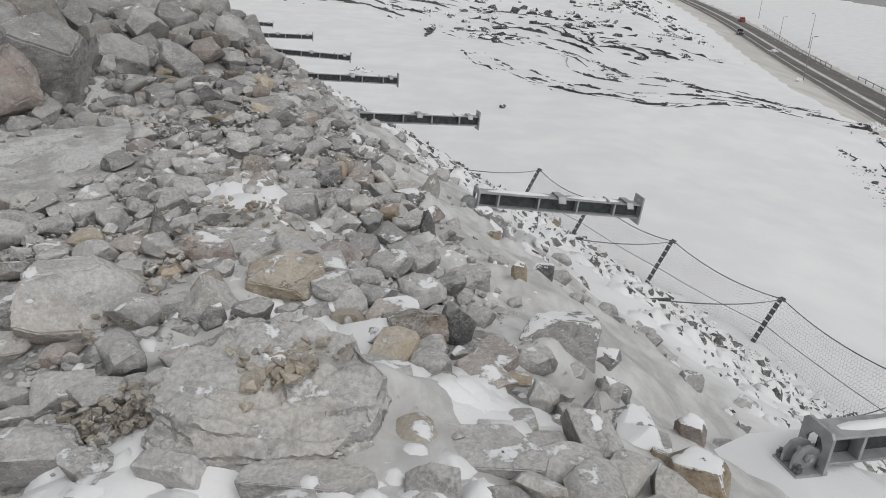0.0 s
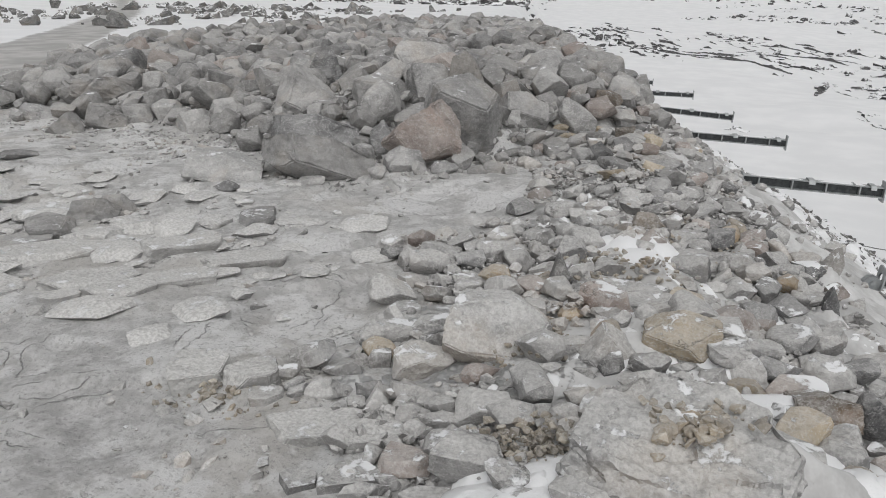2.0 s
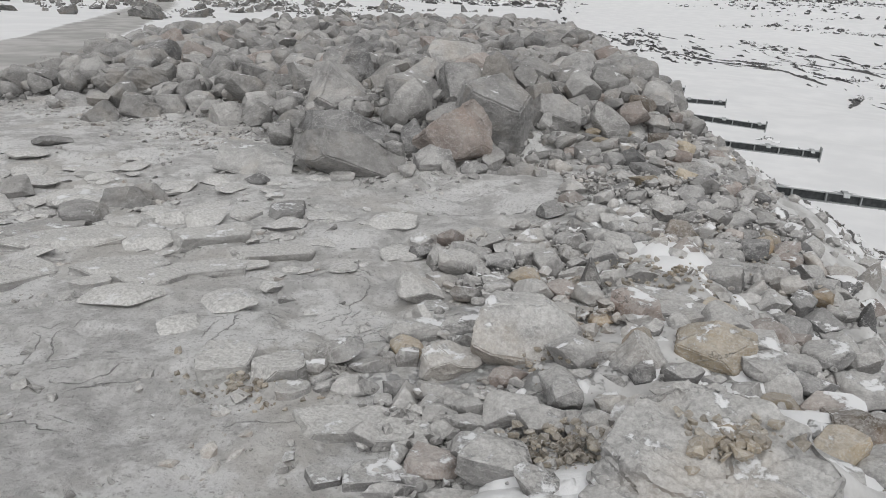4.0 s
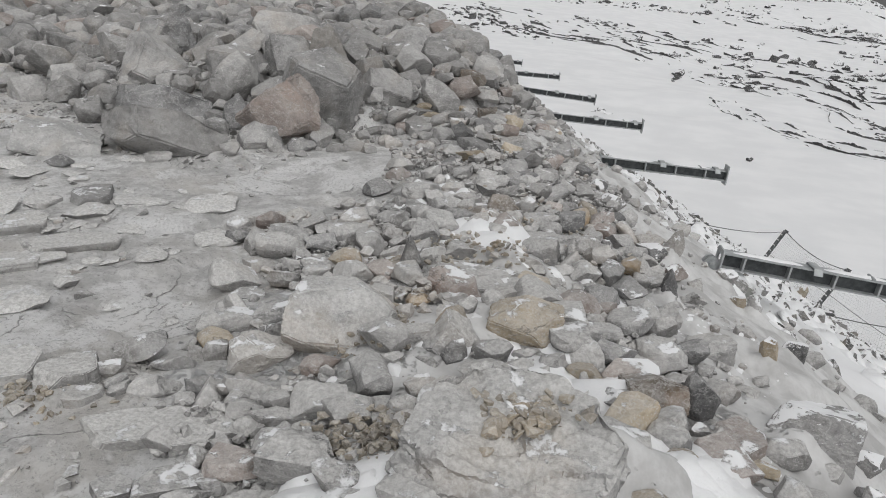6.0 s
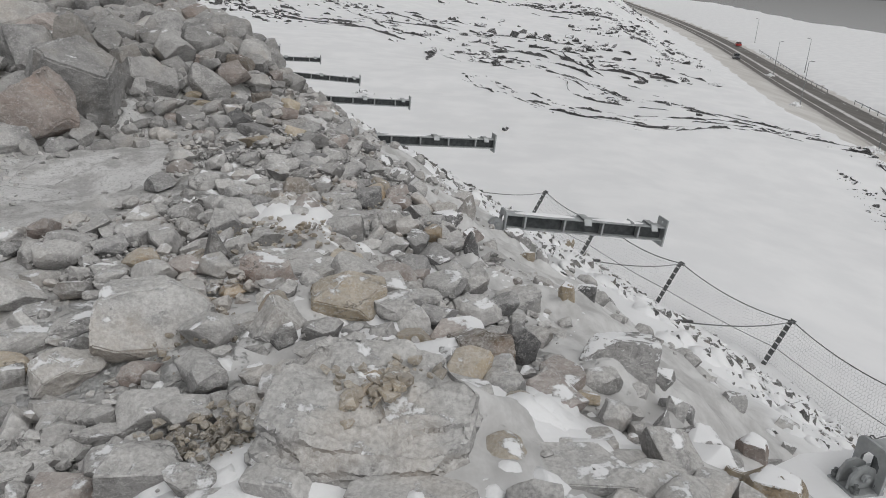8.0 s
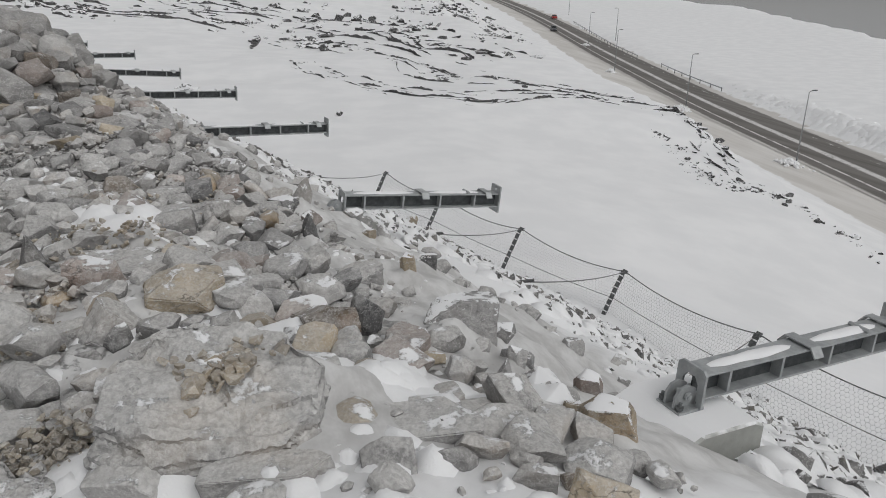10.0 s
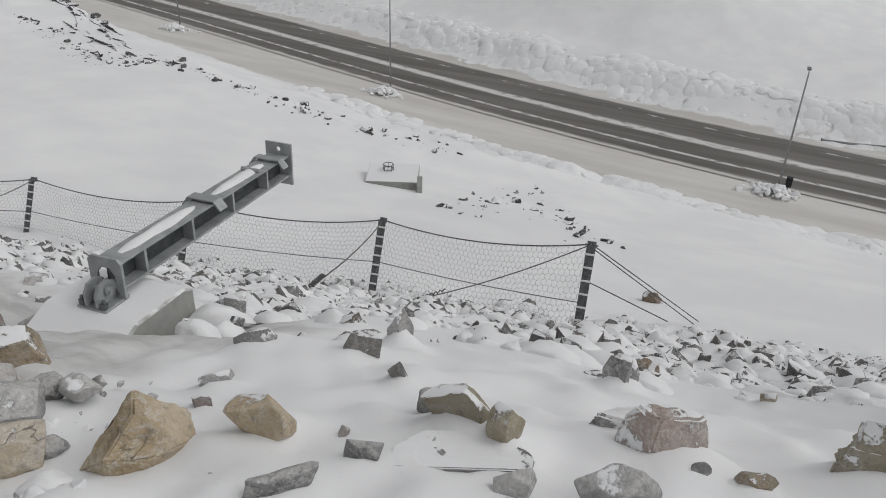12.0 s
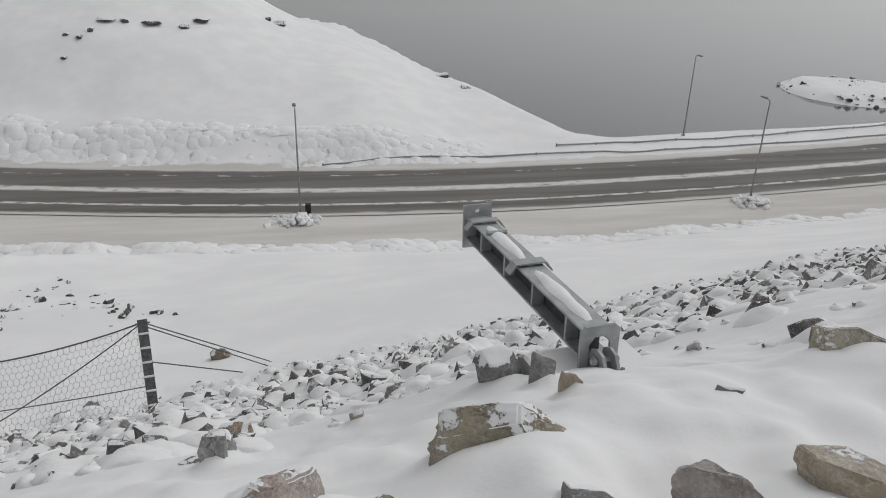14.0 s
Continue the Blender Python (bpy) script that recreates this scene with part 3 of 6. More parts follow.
def carved(seed, level, kind="b"):
    """A block of broken rock one unit wide: a box split along flat planes, its edges worn and, at the higher levels, its faces uneven.
    Kinds: b block, r worn, w wedge, t upright slab, p flat plate, s leaning slab."""
    rng = random.Random(seed)
    bm = bmesh.new()
    bmesh.ops.create_cube(bm, size=2.0)
    for v in bm.verts:
        v.co += Vector([rng.uniform(-0.12, 0.12) for _ in range(3)])
    if kind in "br":
        bmesh.ops.rotate(bm, verts=bm.verts, matrix=Euler([rng.uniform(-0.5, 0.5) for _ in range(3)]).to_matrix())
    cuts = []
    for i in range(13 if kind == "r" else 11):
        n = Vector([rng.gauss(0, 1) for _ in range(3)])
        if kind == "p":
            n = Vector((n.x, n.y, 0.12 * n.z))
        big = max(abs(c) for c in n.normalized())
        cuts.append((n, (rng.uniform(0.84, 0.97) if kind == "r" else rng.uniform(0.74, 1.02)) * (1.55 - 0.6 * big)))
    if kind == "r":
        cuts += [(Vector((a, b, c)), rng.uniform(1.0, 1.15)) for a in (-1, 1) for b in (-1, 1) for c in (-1, 1)]
    if kind == "w":
        cuts += [(Vector((-0.75, 0.1, 0.62)), 0.42), (Vector((0.72, -0.2, 0.66)), 0.5), (Vector((0.1, -0.8, 0.55)), 0.6)]
    if kind == "s":
        cuts += [(Vector((0.15, -0.72, 0.68)), 0.6)]
    for n, far in cuts:
        n = n.normalized()
        bmesh.ops.bisect_plane(bm, geom=bm.verts[:] + bm.edges[:] + bm.faces[:], plane_co=n * far, plane_no=n, clear_outer=True)
        bmesh.ops.holes_fill(bm, edges=bm.edges)
    corners = [v.co.copy() for v in bm.verts]
    bm.clear()
    for c in corners:
        bm.verts.new(c)
    bmesh.ops.remove_doubles(bm, verts=bm.verts, dist=0.12)
    out = bmesh.ops.convex_hull(bm, input=bm.verts)
    bmesh.ops.delete(bm, geom=list({g for g in out["geom_interior"] + out["geom_unused"] if isinstance(g, bmesh.types.BMVert)}), context="VERTS")
    bmesh.ops.dissolve_limit(bm, angle_limit=radians(6), verts=bm.verts, edges=bm.edges)
    bmesh.ops.bevel(bm, geom=list(bm.edges), offset=0.1 if kind == "r" else 0.04, segments=2 if level == 5 else 1, affect="EDGES", clamp_overlap=True)
    bmesh.ops.triangulate(bm, faces=bm.faces)
    if level > 2:
        for cut in range(5 if level == 5 else 2):
            bmesh.ops.subdivide_edges(bm, edges=[e for e in bm.edges if e.calc_length() > (0.13 if level == 5 else 0.5)], cuts=1)
            bmesh.ops.triangulate(bm, faces=bm.faces)
    bm.normal_update()
    bm.verts.index_update()
    p, d = np.array([v.co[:] for v in bm.verts]), np.array([v.normal[:] for v in bm.verts])
    f = np.array([[v.index for v in t.verts] for t in bm.faces])
    bm.free()
    if level > 2:
        swell = 0.07 * grain3(p * 1.6 + 9, seed) + 0.03 * grain3(p * 4.3, seed + 1)
        if level == 5:
            swell += 0.02 * grain3(p * 9, seed + 2) + 0.014 * np.floor(2.2 * grain3(p * (1.2, 1.2, 3.6), seed + 3)) + 0.012 * grain3(p * 19, seed + 4)
        p = p + d * (swell * (0.5 if kind == "p" else 1.0))[:, None]
    lo, hi = p.min(0), p.max(0)
    return (p - lo) / (hi - lo) - 0.5, f


ROCK_FORMS, ROCK_MESHES = {}, {}
DRIFTS, TAKEN = [], []
rock_rng = random.Random(41)
TONE_WORDS = {"grey": "grey angular boulder", "slab": "flat pale grey rock slab", "pale": "pale grey broken boulder", "dark": "dark grey angular rock",
              "tan": "tan and grey broken rock", "brown": "brown and dark grey rock", "red": "pinkish grey broken rock", "olive": "olive-tan layered rock slab", "peak": "tan pointed broken rock", "plate": "flat pale rock plate", "black": "black rock outcrop"}


def rock_mesh(kind, variant, level, tone, zone):
    key = (kind, variant, level, tone, zone)
    if key not in ROCK_MESHES:
        if key[:3] not in ROCK_FORMS:
            ROCK_FORMS[key[:3]] = carved(100 + 17 * variant + ord(kind), level, kind)
        mats = {"pile": ROCKS_DUSTY, "crest": ROCKS_PATCHY, "slope": ROCKS_SNOWY}[zone]
        ROCK_MESHES[key] = mesh_from_arrays("rock", *ROCK_FORMS[key[:3]], mats[tone], True)
        ROCK_MESHES[key].set_sharp_from_angle(angle=radians(30))
    return ROCK_MESHES[key]


def zone_at(x, y):
    u, w = across(x, y)
    return "slope" if u > 1.55 else "pile" if y > 7.2 or u < -2.6 else "crest"


def boulder(x, y, wide, deep, tall, turn, tone, shape="b", lift=0.0, sink=0.4, free=False):
    """One boulder standing on the ground at x, y."""
    zone = zone_at(x, y)
    if tone == "plate":
        shape = "p"
    flat = shape in "ps"
    if zone == "slope":
        tall *= 0.6 if tone == "black" else 1.3
    far = y > 12 or x > 6
    level = 2 if wide < 0.12 or y > 30 else 5 if wide > 0.28 and not far and not free else 3
    ob = new("boulder", rock_mesh(shape, rock_rng.randrange(6 if level == 5 else 12), level, tone, zone))
    if zone == "slope":
        DRIFTS.append((x, y, wide, tall * 0.5))
    elif zone == "crest":
        DRIFTS.append((x, y, wide, tall * 0.08))
    TAKEN.append((x, y, 0.5 * math.sqrt(wide * deep)))
    full = tall * (1 + (1.2 if shape == "p" else sink)) + (0.02 if shape == "p" else 0)
    lean = 2 if flat else 16 if zone == "pile" else 9
    ob.matrix_world = pose(x, y, ground_z(x, y) + lift + tall - full * 0.5, rock_rng.uniform(-lean, lean), rock_rng.uniform(-lean, lean), turn + rock_rng.uniform(-7, 7) * (1 if flat else 3)) \
        @ Matrix.Diagonal((wide * 1.05, deep * 1.1, full, 1))
    where = {"pile": "in the dusty rubble pile", "crest": "on the berm with patches of snow", "slope": "on the slope, half buried in snow"}[zone]
    return tagged(ob, TONE_WORDS[tone] + " " + where, "boulder", "boulders " + where)


def big_slab():
    """The broad slab at the berm's edge: a tilted, many-sided plate with a broken front."""
    plan = [(-0.47, -0.22), (-0.30, -0.33), (0.02, -0.36), (0.27, -0.31), (0.46, -0.20), (0.50, 0.02), (0.34, 0.24), (0.10, 0.33), (-0.22, 0.30), (-0.42, 0.12)]
    bm = bmesh.new()
    low = [bm.verts.new((x * 1.03, y * 1.05 - 0.02, -0.30)) for x, y in plan]
    mid = [bm.verts.new((x * 1.02, y * 1.04, 0.05 + 0.05 * math.sin(9 * x))) for x, y in plan]
    top = [bm.verts.new((x * 0.94, y * 0.90 + 0.02, 0.24 + 0.28 * y - 0.05 * x)) for x, y in plan]
    k = len(plan)
    for a, b in ((low, mid), (mid, top)):
        for i in range(k):
            bm.faces.new((a[i], a[(i + 1) % k], b[(i + 1) % k], b[i]))
    bm.faces.new(top)
    bm.faces.new(low[::-1])
    bmesh.ops.triangulate(bm, faces=bm.faces)
    for cut in range(5):
        bmesh.ops.subdivide_edges(bm, edges=[e for e in bm.edges if e.calc_length() > 0.022], cuts=1)
        bmesh.ops.triangulate(bm, faces=bm.faces)
    bm.normal_update()
    for v in bm.verts:
        p = v.co
        d = 0.034 * noise.noise(p * 3.5) + 0.018 * noise.noise(p * 10) + 0.008 * noise.noise(p * 26) + 0.016 * math.floor(2 * noise.noise(Vector((p.x * 2, p.y * 2, p.z * 14))))
        d -= 0.012 * max(0.0, 1 - abs(noise.noise(p * 2.2 + Vector((3, 1, 7)))) / 0.035)
        v.co = p + v.normal * d
    me = link_mesh("rock", bm, ROCKS_PATCHY["slab"], True)
    me.set_sharp_from_angle(angle=radians(35))
    ob = new("boulder", me)
    ob.matrix_world = pose(-0.26, 2.57, ground_z(-0.26, 2.57) + 0.04, 0, 0, -4) @ Matrix.Diagonal((0.84, 0.84, 0.92, 1))
    tagged(ob, "large tilted grey rock slab with brown crumbs on top", "boulder", "boulders on the berm with patches of snow")
    DRIFTS.append((0.16, 2.78, 0.4, 0.2))
    TAKEN.append((-0.26, 2.57, 0.36))


big_slab()
STONES = {level: [carved(300 + s, level, "b" if s % 4 else "r") for s in range(16)] for level in (2, 3)}
# chips far off or too small to show more than a few faces
STONES[1] = []
for s in range(16):
    bm = bmesh.new()
    r = random.Random(500 + s)
    for i in range(13):
        p = Vector([r.uniform(-1, 1) for _ in range(3)])
        bm.verts.new(p.lerp(p / max(abs(c) for c in p), 0.6).lerp(p.normalized(), 0.4))
    out = bmesh.ops.convex_hull(bm, input=bm.verts)
    bmesh.ops.delete(bm, geom=list({g for g in out["geom_interior"] + out["geom_unused"] if isinstance(g, bmesh.types.BMVert)}), context="VERTS")
    bmesh.ops.triangulate(bm, faces=bm.faces)
    bm.verts.index_update()
    v = np.array([v.co[:] for v in bm.verts])
    STONES[1].append(((v - v.min(0)) / (v.max(0) - v.min(0)) - 0.5, np.array([[v.index for v in f.verts] for f in bm.faces])))
    bm.free()


def strew(name, places, sizes, flat, rng, material, label, category, sink=0.3, lift=None, heading=None, lay=1.0, smooth=True, level=1):
    """Many small stones in one mesh: places (n, 2), sizes (n,)."""
    z = height(places[:, 0], places[:, 1])
    if lift is not None:
        z = z + lift
    n = len(places)
    kind = rng.integers(0, len(STONES[level]), n)
    ang = rng.uniform(0, 2 * np.pi, n)
    tilt = lay * rng.normal(0, 0.36, (n, 2))
    stretch = rng.uniform(0.75, 1.3, (n, 2))
    if heading is not None:
        ang = heading + rng.normal(0, 0.3, n)
        stretch, tilt = stretch * (1.35, 0.8), tilt * 0.5
    vs, fs, at = [], [], 0
    cx, sx, cy, sy, c, q = np.cos(tilt[:, :1]), np.sin(tilt[:, :1]), np.cos(tilt[:, 1:]), np.sin(tilt[:, 1:]), np.cos(ang)[:, None], np.sin(ang)[:, None]
    h = sizes * flat
    for k, (v, f) in enumerate(STONES[level]):
        i = np.where(kind == k)[0]
        if not len(i):
            continue
        x = v[None, :, 0] * (sizes * stretch[:, 0])[i, None]
        y = v[None, :, 1] * (sizes * stretch[:, 1])[i, None]
        w = v[None, :, 2] * h[i, None]
        y, w = y * cx[i] - w * sx[i], y * sx[i] + w * cx[i]
        x, w = x * cy[i] + w * sy[i], w * cy[i] - x * sy[i]
        x, y = x * c[i] - y * q[i], x * q[i] + y * c[i]
        vs.append(np.stack([x + places[i, :1], y + places[i, 1:], w + (z + h * (0.5 - sink))[i, None]], 2).reshape(-1, 3))
        fs.append((f[None] + (at + len(v) * np.arange(len(i)))[:, None, None]).reshape(-1, 3))
        at += len(v) * len(i)
    me = mesh_from_arrays(name, np.concatenate(vs), np.concatenate(fs), material, smooth and level > 1)
    if smooth and level > 1:
        me.set_sharp_from_angle(angle=radians(30))
    return tagged(new(name, me), label, category, kind="stuff")


def snow_humps(name, p, wide, tall, rng, label):
    """Low mounds of snow that run out into the sheet they lie on."""
    k, rings = 9, (0.3, 0.6, 0.85, 1.1)
    n = len(p)
    turn = rng.uniform(0, 6.28, n)
    xs, ys, hs = [p[:, 0]], [p[:, 1]], [tall]
    for r in rings:
        for a in range(k):
            t = turn + 6.283 * a / k
            reach = 0.5 * wide * r * rng.uniform(0.8, 1.2, n)
            xs.append(p[:, 0] + reach * np.cos(t))
            ys.append(p[:, 1] + reach * np.sin(t))
            hs.append(tall * (math.cos(min(1.0, r) * 1.571) * rng.uniform(0.75, 1.1, n)) - (0.03 + 0.1 * tall) * (r > 1))
    x, y, h = np.stack(xs, 1), np.stack(ys, 1), np.stack(hs, 1)
    verts = np.stack([x, y, height(x, y) + h], 2).reshape(-1, 3)
    m = 1 + k * len(rings)
    fan = [(0, 1 + a, 1 + (a + 1) % k) for a in range(k)]
    for j in range(len(rings) - 1):
        for a in range(k):
            q0, q1, q2, q3 = 1 + j * k + a, 1 + (j + 1) * k + a, 1 + (j + 1) * k + (a + 1) % k, 1 + j * k + (a + 1) % k
            fan += [(q0, q1, q2), (q0, q2, q3)]
    faces = (np.array(fan)[None] + (m * np.arange(n))[:, None, None]).reshape(-1, 3)
    return tagged(new(name, mesh_from_arrays(name, verts, faces, SNOW_CAP, True)), label, "snow", kind="stuff")


def packed(rng, n, x0, x1, y0, y1, lo, hi, power, keep, close=0.8, taken=()):
    """Stones laid side by side, the largest first, none through another: places and sizes."""
    size = np.sort(lo + (hi - lo) * rng.random(n) ** power)[::-1]
    x, y = rng.uniform(x0, x1, n), rng.uniform(y0, y1, n)
    ok = rng.random(n) < keep(x, y)
    cell, grid, out = 0.5 * max(hi, 0.2), {}, []

    def note(px, py, r):
        for gx in range(int((px - r) // cell), int((px + r) // cell) + 1):
            for gy in range(int((py - r) // cell), int((py + r) // cell) + 1):
                grid.setdefault((gx, gy), []).append((px, py, r))

    for a, b, r in taken:
        note(a, b, r)
    for px, py, s in zip(x[ok], y[ok], size[ok]):
        r = 0.5 * s
        if all((px - a) ** 2 + (py - b) ** 2 > (close * (r + q)) ** 2 for gx in range(int((px - r) // cell), int((px + r) // cell) + 1) for gy in range(int((py - r) // cell), int((py + r) // cell) + 1) for a, b, q in grid.get((gx, gy), ())):
            note(px, py, r)
            out.append((px, py, s))
    out = np.array(out)
    return out[:, :2], out[:, 2]


def sizes_of(rng, n, lo, hi, power=2.2):
    """Many small, few large."""
    return lo + (hi - lo) * rng.random(n) ** power


def sow(rng, n, x0, x1, y0, y1, keep):
    """n random places in a rectangle, kept with the chance that keep(x, y) gives."""
    x, y = rng.uniform(x0, x1, n), rng.uniform(y0, y1, n)
    ok = rng.random(n) < keep(x, y)
    return np.stack([x[ok], y[ok]], 1)


def near_lines(x, y, lines, wide):
    """1 on the given broken lines, falling off over that many metres."""
    best = np.full(np.shape(x), 1e9)
    for line in lines:
        for (ax, ay), (bx, by) in zip(line, line[1:]):
            t = np.clip(((x - ax) * (bx - ax) + (y - ay) * (by - ay)) / ((bx - ax) ** 2 + (by - ay) ** 2), 0, 1)
            best = np.minimum(best, np.hypot(x - ax - t * (bx - ax), y - ay - t * (by - ay)))
    return np.exp(-(best / wide) ** 2)


LEDGES = [[(30.1, 33.8), (33.4, 41.1), (38.0, 52.0), (35.4, 54.5), (32.3, 58.1), (26.5, 56.7), (20.5, 53.5), (16.8, 56.0), (14.1, 63.7), (11.1, 75.9)],
          [(16.6, 94.0), (22.2, 78.2), (23.0, 67.5), (27.7, 61.6), (36.4, 57.0)]]
FAR_LEDGES = [[(-32, 168), (-20, 156), (-8, 136), (4, 127), (11, 120), (17, 94)], [(-4, 164), (11, 142), (25, 133), (32, 107), (32, 92), (34, 79)], [(32, 214), (45, 201), (54, 182), (75, 206)],
              [(-30, 174), (-15, 143), (-8, 126)]]


CLUSTER = [[(21.7, 10.1), (27.7, 10.8), (29.2, 10.3)], [(29.2, 10.3), (24.7, 8.0), (22.4, 6.6), (20.1, 5.0)]]
BROW = [[(30.9, 44.6), (27.6, 34.4), (30.1, 32.3), (29.8, 27.8), (30.3, 22.3), (30.4, 18.9), (31.6, 15.9)]]


def left_plates(x, y):
    return np.exp(-((x + 6.2) / 2.4) ** 2 - ((y - 4.9) / 1.0) ** 2)


def crest_zone(x, y):
    """The band of loose stone on top of the berm."""
    u, w = across(x, y)
    lo = -1.15 - 0.55 * step(y, 2.2, 3.3) + 1.0 * step(y, 5.0, 6.6) + 0.35 * bumps(x, y, 0.9, 57)
    return step(u - lo, 0.0, 0.5) * (1 - step(u, 1.0, 2.0)) * (0.6 * step(y, 0.6, 1.4) + 0.4 * step(y - 0.25 * u, 2.2, 2.9)) * (1 - np.clip(1.3 * np.exp(-((x - 1.0) / 0.85) ** 2 - ((y - 1.35) / 0.85) ** 2), 0, 1))


def heaped(x, y):
    """Above 0 where loose stone is heaped, below where snow and dust lie."""
    return bumps(x, y, 0.85, 54) + 0.45 * bumps(x, y, 0.33, 58)


def rock_steps(name, lines, spread, strips, tall, pace, rng, label):
    """Low rock steps that follow broken lines: dark jagged faces with snow on their tops."""
    vs, fs, at = [], [], 0
    for line in lines:
        q = np.array(line, float)
        run = np.concatenate([[0], np.cumsum(np.hypot(*np.diff(q, axis=0).T))])
        for k in range(strips):
            s = np.arange(0, run[-1], pace)
            off = rng.normal(0, spread) + spread * 0.7 * bumps(s, 0 * s, 9 * pace / 0.2, 200 + k) + 0.10 * tall * rng.normal(0, 1, len(s)) + tall * 0.8 * bumps(s, 0 * s, 6 * pace, 240 + k)
            x, y = np.interp(s, run, q[:, 0]), np.interp(s, run, q[:, 1])
            dx, dy = np.gradient(x), np.gradient(y)
            d = np.hypot(dx, dy) + 1e-6
            x, y = x - off * dy / d, y + off * dx / d
            seed = int(rng.integers(0, 9999))
            h = tall * np.clip(bumps(s, 0 * s, 22 * pace, seed) * 1.1 + 0.5 * bumps(s, 0 * s, 5 * pace, seed + 1) - 0.25, 0, 1) * rng.uniform(0.6, 1.1, len(s))
            deep = 0.6 * tall + 2.6 * h
            z = height(x, y)
            bx, by = x + 0.25 * deep, y + 0.97 * deep
            v = np.stack([np.stack([x, y, z - 0.1], 1), np.stack([x + 0.02, y + 0.15 * h, z + h - 0.02], 1), np.stack([bx, by, np.maximum(height(bx, by) - 0.03, z + 0.55 * h - 0.05)], 1), np.stack([bx, by, z - 0.4], 1)], 1)
            i = at + 4 * np.arange(len(s) - 1)
            live = np.maximum(h[1:], h[:-1]) > 0.03 * tall
            i = i[live]
            for a in range(3):
                fs.append(np.stack([i + a, i + a + 4, i + a + 5, i + a + 1], 1))
            vs.append(v.reshape(-1, 3))
            at += 4 * len(s)
    me = mesh_from_arrays(name, np.concatenate(vs), np.concatenate(fs), LEDGE_ROCK)
    tagged(new(name, me), label, "rocks", kind="stuff")


# where the barrier posts stand: hinge and head
POSTS = [((3.44, -1.45, -2.32), (5.38, -1.20, -2.43)),
         ((2.53, 3.44, -2.55), (4.49, 3.73, -2.63)),
         ((1.36, 8.53, -2.83), (3.42, 8.80, -3.06)),
         ((-0.04, 13.88, -3.08), (2.19, 14.22, -3.19)),
         ((-1.36, 19.52, -3.33), (0.92, 19.84, -3.44)),
         ((-2.84, 25.39, -3.55), (-0.38, 25.72, -3.75)),
         ((-4.64, 31.50, -3.79), (-1.98, 31.88, -3.86)),
         ((-6.74, 37.84, -3.95), (-4.24, 38.21, -4.11))]
TAKEN += [(a[0] + k, a[1], 0.42) for a, b in POSTS for k in (-0.25, 0.2)]

# ---- boulders one by one ----
boulder(-4.62, 7.49, 1.17, 0.88, 0.43, 32, "pale")
boulder(-5.31, 8.54, 1.07, 0.80, 0.47, 32, "dark")
boulder(-5.50, 6.90, 0.87, 0.65, 0.25, 39, "slab")
boulder(-3.61, 8.15, 0.90, 0.42, 0.64, 24, "red", shape="w", lift=0.14, sink=0.15)
boulder(-3.51, 9.06, 1.01, 0.76, 0.79, 21, "grey")
boulder(-3.89, 10.39, 0.56, 0.42, 0.75, 20, "pale")
boulder(-5.06, 11.31, 0.84, 0.63, 0.62, 24, "pale")
boulder(-4.36, 10.16, 0.72, 0.54, 0.60, 23, "grey")
boulder(-6.18, 9.62, 0.97, 0.73, 0.60, 33, "pale", shape="w")
boulder(-6.34, 10.70, 0.54, 0.40, 0.58, 31, "dark")
boulder(-4.97, 9.72, 0.81, 0.61, 0.43, 27, "pale")
boulder(-4.32, 8.58, 0.42, 0.31, 0.39, 27, "dark")
boulder(-2.97, 10.13, 0.64, 0.48, 0.39, 16, "pale")
boulder(-7.97, 9.48, 0.55, 0.41, 0.30, 40, "pale")
boulder(-7.09, 9.29, 0.49, 0.37, 0.28, 38, "pale")
boulder(-8.47, 10.71, 0.78, 0.58, 0.34, 39, "pale")
boulder(-6.78, 9.51, 0.40, 0.30, 0.22, 36, "grey")
boulder(-6.30, 8.79, 0.43, 0.32, 0.29, 36, "grey")
boulder(-5.87, 9.85, 0.62, 1.00, 0.07, 31, "pale", shape="p")
boulder(-3.76, 7.91, 0.49, 0.37, 0.29, 25, "grey")
boulder(-3.26, 7.89, 0.32, 0.24, 0.16, 22, "grey")
boulder(-3.92, 7.52, 0.21, 0.16, 0.14, 28, "pale")
boulder(-4.50, 7.08, 0.29, 0.22, 0.08, 33, "pale", shape="r")
boulder(-8.40, 15.36, 0.71, 0.53, 0.42, 29, "grey")
boulder(-8.54, 17.07, 0.65, 0.49, 0.45, 27, "grey")
boulder(-3.12, 9.79, 0.44, 0.33, 0.24, 18, "pale")
boulder(-3.45, 10.06, 0.30, 0.23, 0.27, 19, "grey")
boulder(-4.47, 8.25, 0.29, 0.22, 0.19, 29, "grey")
boulder(-3.23, 8.76, 0.17, 0.13, 0.15, 20, "grey")
boulder(-3.04, 11.56, 0.38, 0.29, 0.26, 15, "grey")
boulder(-4.93, 15.83, 0.70, 0.52, 0.35, 17, "pale")
boulder(-10.58, 10.20, 1.15, 0.87, 0.43, 45, "pale", shape="r")
boulder(-12.33, 12.75, 1.23, 0.92, 0.56, 43, "dark")
boulder(-12.76, 14.72, 0.75, 0.56, 0.48, 40, "grey")
boulder(-9.66, 8.59, 0.55, 0.41, 0.31, 48, "pale", shape="w")
boulder(-9.36, 9.13, 0.61, 0.46, 0.35, 45, "pale")
boulder(-9.15, 9.53, 0.54, 0.40, 0.26, 43, "pale")
boulder(-8.00, 9.55, 0.54, 0.40, 0.27, 39, "grey")
boulder(-7.75, 10.07, 0.58, 0.43, 0.28, 37, "pale")
